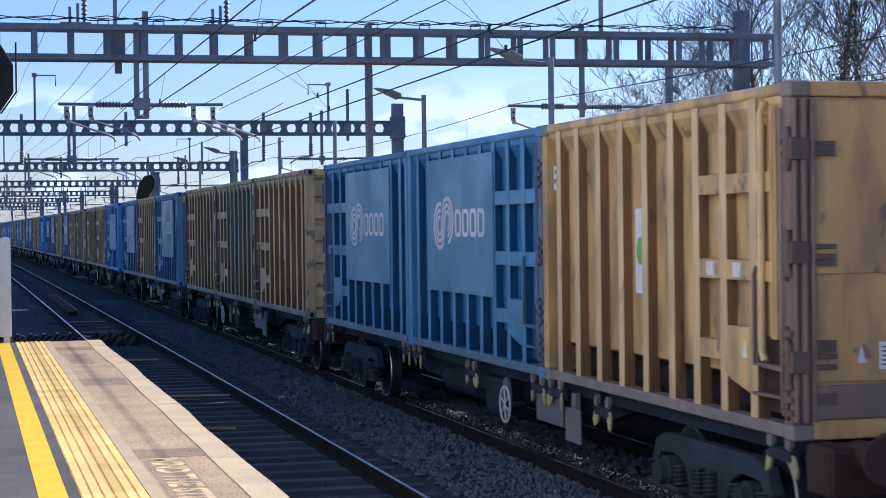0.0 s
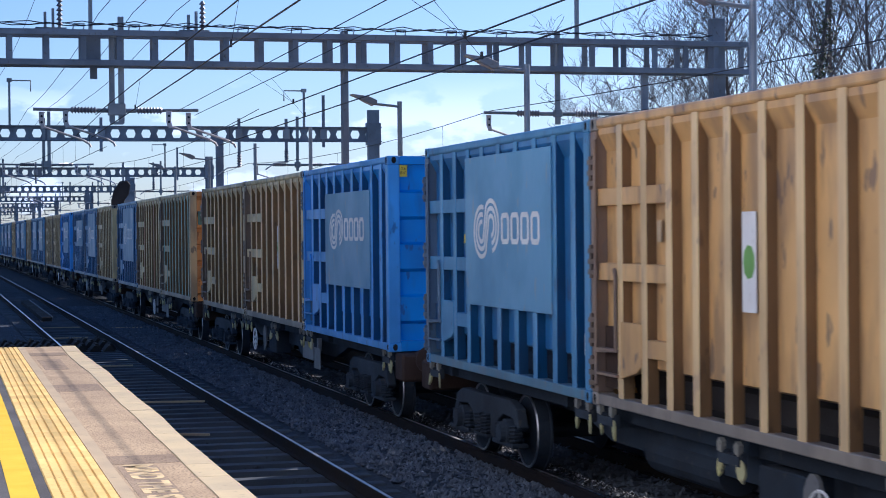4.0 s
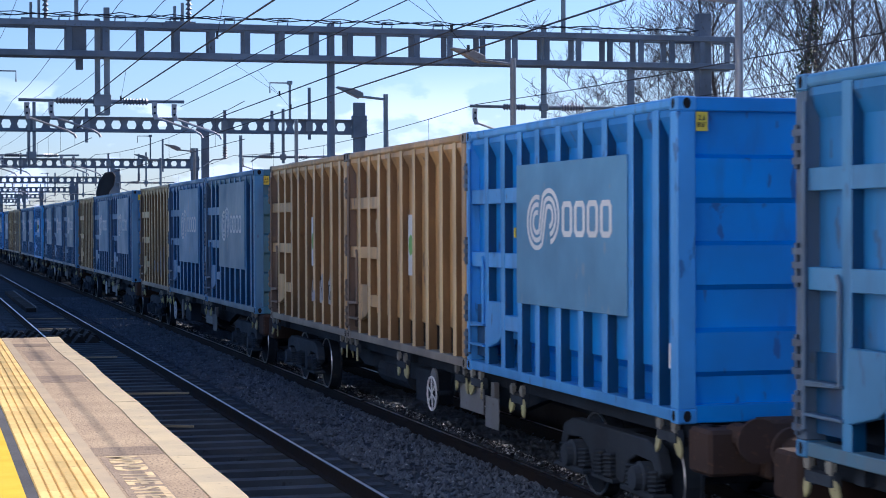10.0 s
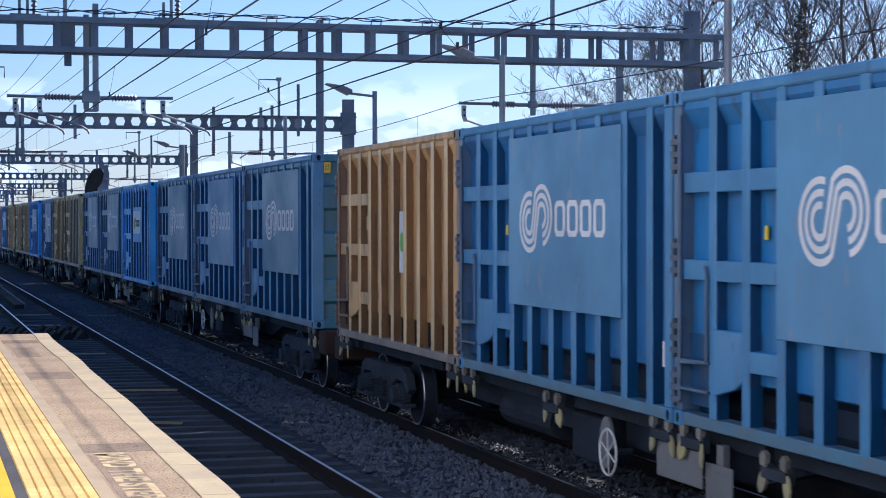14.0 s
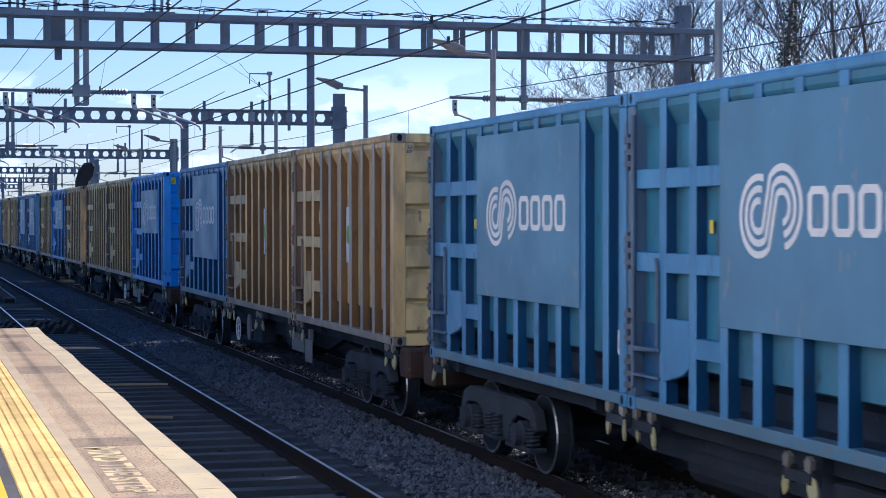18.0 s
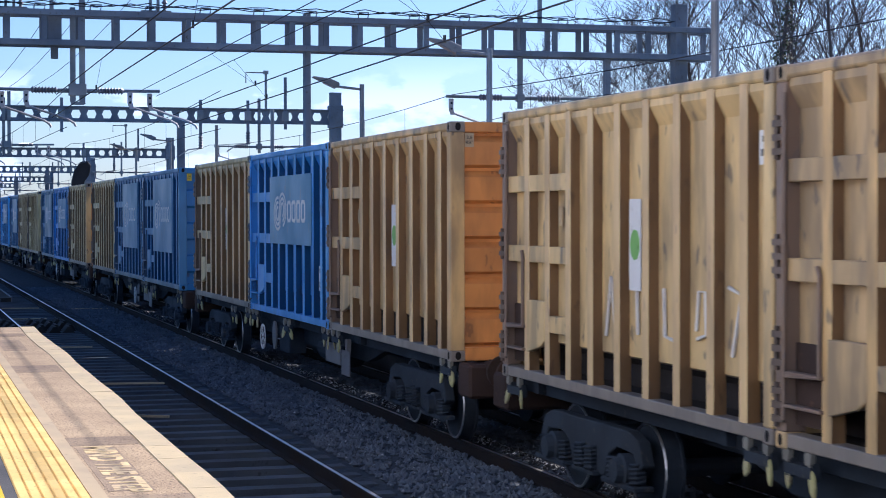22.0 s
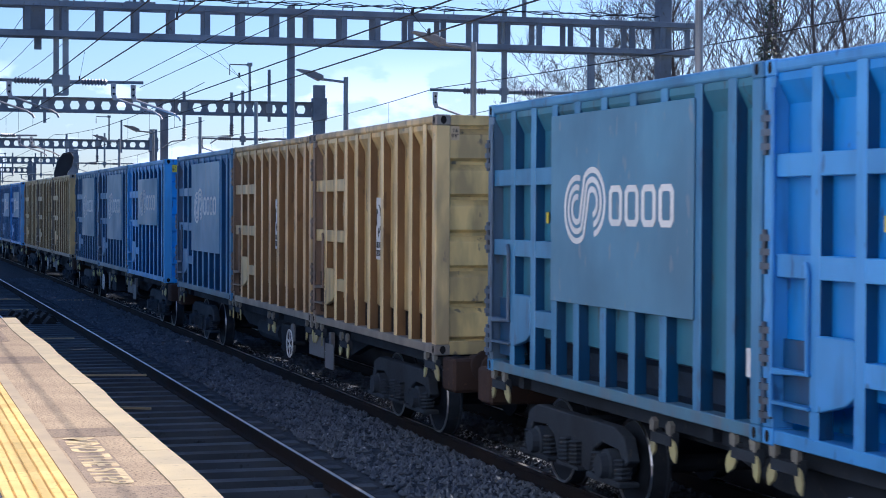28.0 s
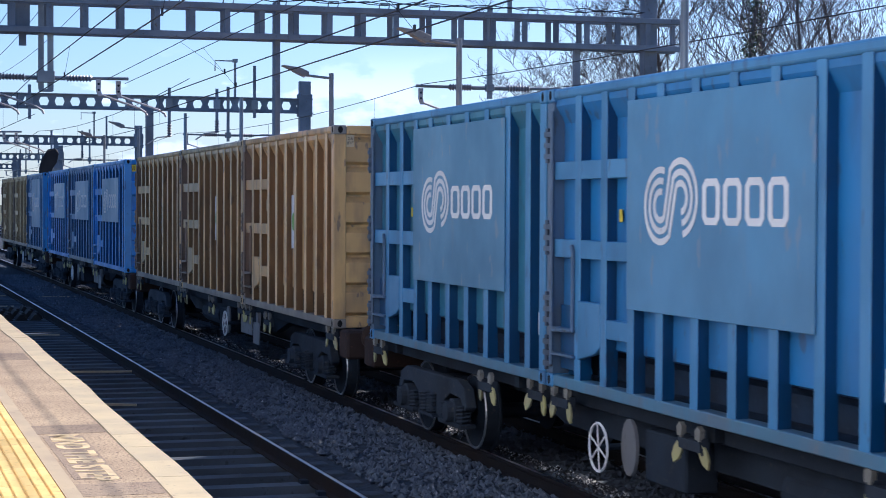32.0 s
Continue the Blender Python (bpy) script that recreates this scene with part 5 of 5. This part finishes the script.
BL = blue(LIGHT_BLUE, "wide", rib=LIGHT_RIB, words="faded bright blue waste container with a short sign panel")
BU = blue(BLUE_BRIGHT, "wide", rib=BRIGHT_RIB, words="clear blue waste container with a short wide sign panel")
BW = blue(LIGHT_BLUE, "white", LIGHT_RIB, rib=LIGHT_RIB, plate=False, words="bright blue ribbed waste container with a small white sign")

ORDER = (
    (YD, BT, B1), (C072, YTEAL, Y1), (B1, Y3, B3), (BM, Y2, Y4), (C013, YRED, B1), (A256, B1, BS), (BM, Y3, YSPRAY2), (B2, B1, YSPRAY), (B1, B3, Y3), (B2, B1, B2),
    (BW, B2, B2), (YGREY, Y4, B1), (BU, Y4, YSCRAWL), (YORANGE, BB, Y2), (B1, B3, Y2), (YORANGE, BB, B2), (YWORN, YPIC, B1), (BL, B1, B2), (Y3, Y4, Y3), (BB, BS, BB), (B1, Y1, Y3))
used = set()
for box in [o for o in bpy.context.scene.objects if o.get("category") == "container"]:
    for c in box.children:
        raise_up(c, Matrix.Identity(3))
for w, three in enumerate(ORDER):
    for i, kind_of in enumerate(three):
        fresh = kind_of.name not in used
        used.add(kind_of.name)
        couple(w, i, kind_of if fresh else again(kind_of), (w, i) in ((0, 0), (0, 1)))


# ---- wagons ----
def wheelset(parent, y, at_z=0.42):
    ax = part("wheelset", Shape().tube((-0.95, y, at_z), (0.95, y, at_z), 0.085, 10), GRIME, parent)
    for s in (-1, 1):
        tyre = Shape().tube((s * 0.69, y, at_z), (s * 0.825, y, at_z), 0.42, 28).tube((s * 0.665, y, at_z), (s * 0.69, y, at_z), 0.448, 28)
        wh = part("wheel", tyre, GRIME, ax)
        part("wheel_rim", Shape().ring((s * 0.828, y, at_z), (1, 0, 0), 0.40, 0.014, 28), BARE, wh, "rim worn bright")


def bogie(parent, y):
    b = part("bogie", Shape().box(-0.85, 0.85, y - 0.18, y + 0.18, 0.40, 0.74), GRIME, parent)
    for s in (-1, 1):
        x0, x1 = sorted((s * 0.94, s * 1.06))
        arch = [(-1.32, 0.50), (-1.22, 0.70), (-0.98, 0.77), (0.98, 0.77), (1.22, 0.70), (1.32, 0.50), (1.22, 0.44), (1.10, 0.58), (0.72, 0.60), (0.52, 0.52), (0.40, 0.30), (-0.40, 0.30), (-0.52, 0.52), (-0.72, 0.60), (-1.10, 0.58), (-1.22, 0.44)]
        part("side_frame", Shape().prism([(y + p, q) for p, q in arch], x0, x1, "x"), FRAME_STEEL, b, bevel=0.012)
        nest = Shape()
        for d in (-0.13, 0.13):
            nest.bend([(s * 1.07 + 0.07 * math.cos(i * 1.047), y + d + 0.09 * math.sin(i * 1.047), 0.33 + 0.0062 * i) for i in range(37)], 0.02, 4)
        part("spring_nest", nest.box(min(s * 0.96, s * 1.12), max(s * 0.96, s * 1.12), y - 0.28, y + 0.28, 0.29, 0.325), FRAME_STEEL, b)
        for e in (-0.9, 0.9):
            box = Shape().lathe((s * 0.92, y + e, 0.42), (s * 1.17, y + e, 0.42), [(0, 0.15), (0.7, 0.15), (0.75, 0.12), (1.0, 0.105)], 14)
            part("axle_box", box, FRAME_STEEL, b)
            for d in ((-0.27, 0.27) if s < 0 else ()):
                spring = [(s * 1.04 + 0.075 * math.cos(i * 1.047), y + e + d + 0.075 * math.sin(i * 1.047), 0.32 + 0.0065 * i) for i in range(31)]
                part("spring", Shape().bend(spring, 0.018, 4), FRAME_STEEL, b)
            part("spring_seat", Shape().box(min(s * 0.94, s * 1.13), max(s * 0.94, s * 1.13), y + e - 0.40, y + e + 0.40, 0.27, 0.32), FRAME_STEEL, b, bevel=0.01)
    for e in (-0.9, 0.9):
        wheelset(parent, y + e)


def wagon(flip):
    wg = thing("flat_wagon", "grimy dark steel container wagon on two bogies", "wagon", group="wagons of the train")
    span = 3 * L + 2 * JOINT

    def at(y):
        return span - y if flip else y
    n, f = -0.35, 3 * L + 2 * JOINT + 0.35
    part("spine", Shape().box(-0.42, 0.42, n + 0.3, f - 0.3, 0.66, 1.0), GRIME, wg)
    for s in (-1, 1):
        a, b = sorted((s * 0.92, s * 1.02)) if s < 0 else (1.04, 1.14)
        part("side_sill", Shape().box(a, b, n + 0.1, f - 0.1, 0.87, 1.012), GRIME, wg, bevel=0.006)
        c, d = sorted((s * 0.72, s * 0.84))
        part("truss", Shape().prism([(4.2, 0.87), (14.1, 0.87), (12.9, 0.60), (5.4, 0.60)], c, d, "x"), GRIME, wg)
    for i in range(5):
        y = 0.4 + i * 4.38
        part("cross_member", Shape().box(-1.1, 1.1, y - 0.05, y + 0.08, 0.89, 1.012), GRIME, wg)
    for e, y in ((-1, n), (1, f)):
        hs = part("headstock", Shape().box(-1.16, 1.16, min(y + e * 0.16, y - e * 0.28), max(y + e * 0.16, y - e * 0.28), 0.64, 1.012).box(-0.72, 0.72, min(y + e * 0.3, y), max(y + e * 0.3, y), 0.62, 1.10), RUST, wg, "rusty end beam", 0.03)
        part("drawbar", Shape().box(-0.09, 0.09, min(y, y + e * 0.75), max(y, y + e * 0.75), 0.80, 0.98), RUST, hs)
        for s in (-1, 1):
            bf = part("buffer", Shape().tube((s * 0.86, y, 0.95), (s * 0.86, y + e * 0.40, 0.95), 0.11, 14), RUST, wg)
            part("buffer_head", Shape().tube((s * 0.86, y + e * 0.40, 0.95), (s * 0.86, y + e * 0.44, 0.95), 0.18, 20), RUST, bf)
        part("brake_hose", Shape().bend([(-0.3, y, 0.9), (-0.34, y + e * 0.25, 0.62), (-0.3, y + e * 0.5, 0.55), (-0.25, y + e * 0.8, 0.62)], 0.028), RUBBER, wg)
    for y in (2.07, 3 * L + 2 * JOINT - 2.07):
        bogie(wg, y)
    # Added unseen boxes on the far side; they break up sunlight under the wagon.
    for y0, y1 in ((4.0, 6.2), (6.9, 9.0), (9.8, 11.6), (12.2, 14.4)):
        part("equipment_box", Shape().box(0.93, 1.10, at(y0) if not flip else at(y1), at(y1) if not flip else at(y0), 0.27, 0.88), GRIME, wg, bevel=0.02)
    # hinged spigot flaps in pairs, plates, boxes and the hand brake
    flap = Shape().prism([(-0.02, 0.0), (0.02, 0.0), (0.055, -0.09), (0.05, -0.16), (0.005, -0.215), (-0.045, -0.15), (-0.05, -0.08)], -0.012, 0.012, "x").mesh("flap", FLAP, 0.004)
    lug = Shape().box(-0.05, 0.03, -0.20, 0.20, -0.05, 0.03).box(-0.03, 0.02, -0.21, -0.12, -0.07, 0.06).box(-0.03, 0.02, 0.12, 0.21, -0.07, 0.06)
    steel = len(lug.f)
    for d in (-0.165, 0.165):
        lug.prism([(d - 0.04, 0.05), (d + 0.04, 0.04), (d + 0.05, 0.11), (d, 0.15), (d - 0.05, 0.12)], -0.055, -0.015, "x").box(-0.045, -0.025, d - 0.018, d + 0.018, -0.04, 0.06)
    lug = lug.mesh("lug", FRAME_STEEL)
    lug.materials.append(KNOB)
    for f in lug.polygons[steel:]:
        f.material_index = 1
    for s in (-1,):
        for y, z in [(i * (L + JOINT) + e, 0.90) for i in range(3) for e in (0.30, L - 0.30)] + [(at(9.3), 0.86), (at(4.4), 0.84)]:
            lg = obj("flap_bracket", lug, wg, (s * 1.15, y, z))
            for d in (-0.165, 0.165):
                obj("flap", flap, lg, (s * 0.03, d, 0.02), (-22 if d < 0 else 22, random.uniform(-8, 8), random.uniform(-16, 16)), "pale yellow hinged flap")
        for y, half, z0, z1 in ((6.27, 0.47, 0.53, 0.82), (5.48, 0.25, 0.41, 0.76)):
            part("hanging_plate", Shape().box(min(s * 1.125, s * 1.14), max(s * 1.125, s * 1.14), y - half, y + half, z0, z1).box(s * 1.10 - 0.03, s * 1.10 + 0.03, y - 0.06, y + 0.06, z1 - 0.05, 0.92), PLATE_GREY, wg, "grey hanging plate", 0.004)
        hw = part("hand_brake", Shape().tube((s * 1.02, at(7.6), 0.62), (s * 1.24, at(7.6), 0.62), 0.03, 8), GRIME, wg)
        wheel = Shape().ring((s * 1.25, at(7.6), 0.62), (1, 0, 0), 0.205, 0.012, 22)
        for k in range(3):
            a = k * math.pi / 3 + 0.4
            wheel.tube((s * 1.25, at(7.6) - 0.205 * math.cos(a), 0.62 - 0.205 * math.sin(a)), (s * 1.25, at(7.6) + 0.205 * math.cos(a), 0.62 + 0.205 * math.sin(a)), 0.008, 5)
        part("hand_wheel", wheel, WHITE_BOARD, hw, "white painted brake wheel")
        part("brake_dial", Shape().prism([(at(7.97) + 0.16 * math.cos(k * math.tau / 14), 0.66 + 0.24 * math.sin(k * math.tau / 14)) for k in range(14)], s * 1.10, s * 1.13, "x"), PLATE_GREY, wg, "grey oval dial plate")
        part("brake_box", Shape().box(min(s * 0.8, s * 1.08), max(s * 0.8, s * 1.08), min(at(8.2), at(9.0)), max(at(8.2), at(9.0)), 0.42, 0.84), GRIME, wg, bevel=0.015)
        part("air_tank", Shape().tube((s * 0.7, at(10.2), 0.6), (s * 0.7, at(11.9), 0.6), 0.19, 14), GRIME, wg)
    shift = Matrix.Translation((0, -(3 * L + 2 * JOINT) / 2, 0))
    for o in wg.children:
        o.matrix_basis = shift @ o.matrix_basis
    return wg


handed = [wagon(False), wagon(True)]
for w in range(len(ORDER)):
    TRAIN.append((handed[w] if w < 2 else copy_thing(handed[w % 2], Matrix()), w * PITCH + (3 * L + 2 * JOINT) / 2 + VIEW_SHIFT.get(w, 0.1) - 0.182, False))


# ---- what moves ----
def travelled(t):
    return (((-2.8575801e-05 * t + 0.00066511408) * t - 0.033007143) * t + 12.559699) * t - 95.458969


def motions():
    """The whole train rolls towards the camera's side and slows down a little."""
    times = [0, 1, 2, 4, 6, 8, 10, 12, 14, 16, 18, 20, 22, 24, 26, 28, 30, 31, 32]
    for ob, back_by, turned in TRAIN:
        rows = []
        for t in times:
            y = back_by - 82.492 - travelled(t)
            turn = math.degrees(2 * CURVE * y) if y > 0 else 0.0
            z = 0.0 if ob["category"] == "wagon" else DECK
            rows.append((t, pose(7.18 + bow(y), y, z, 0, 0, turn + (180 if turned else 0))))
        walk(ob, rows)


motions()
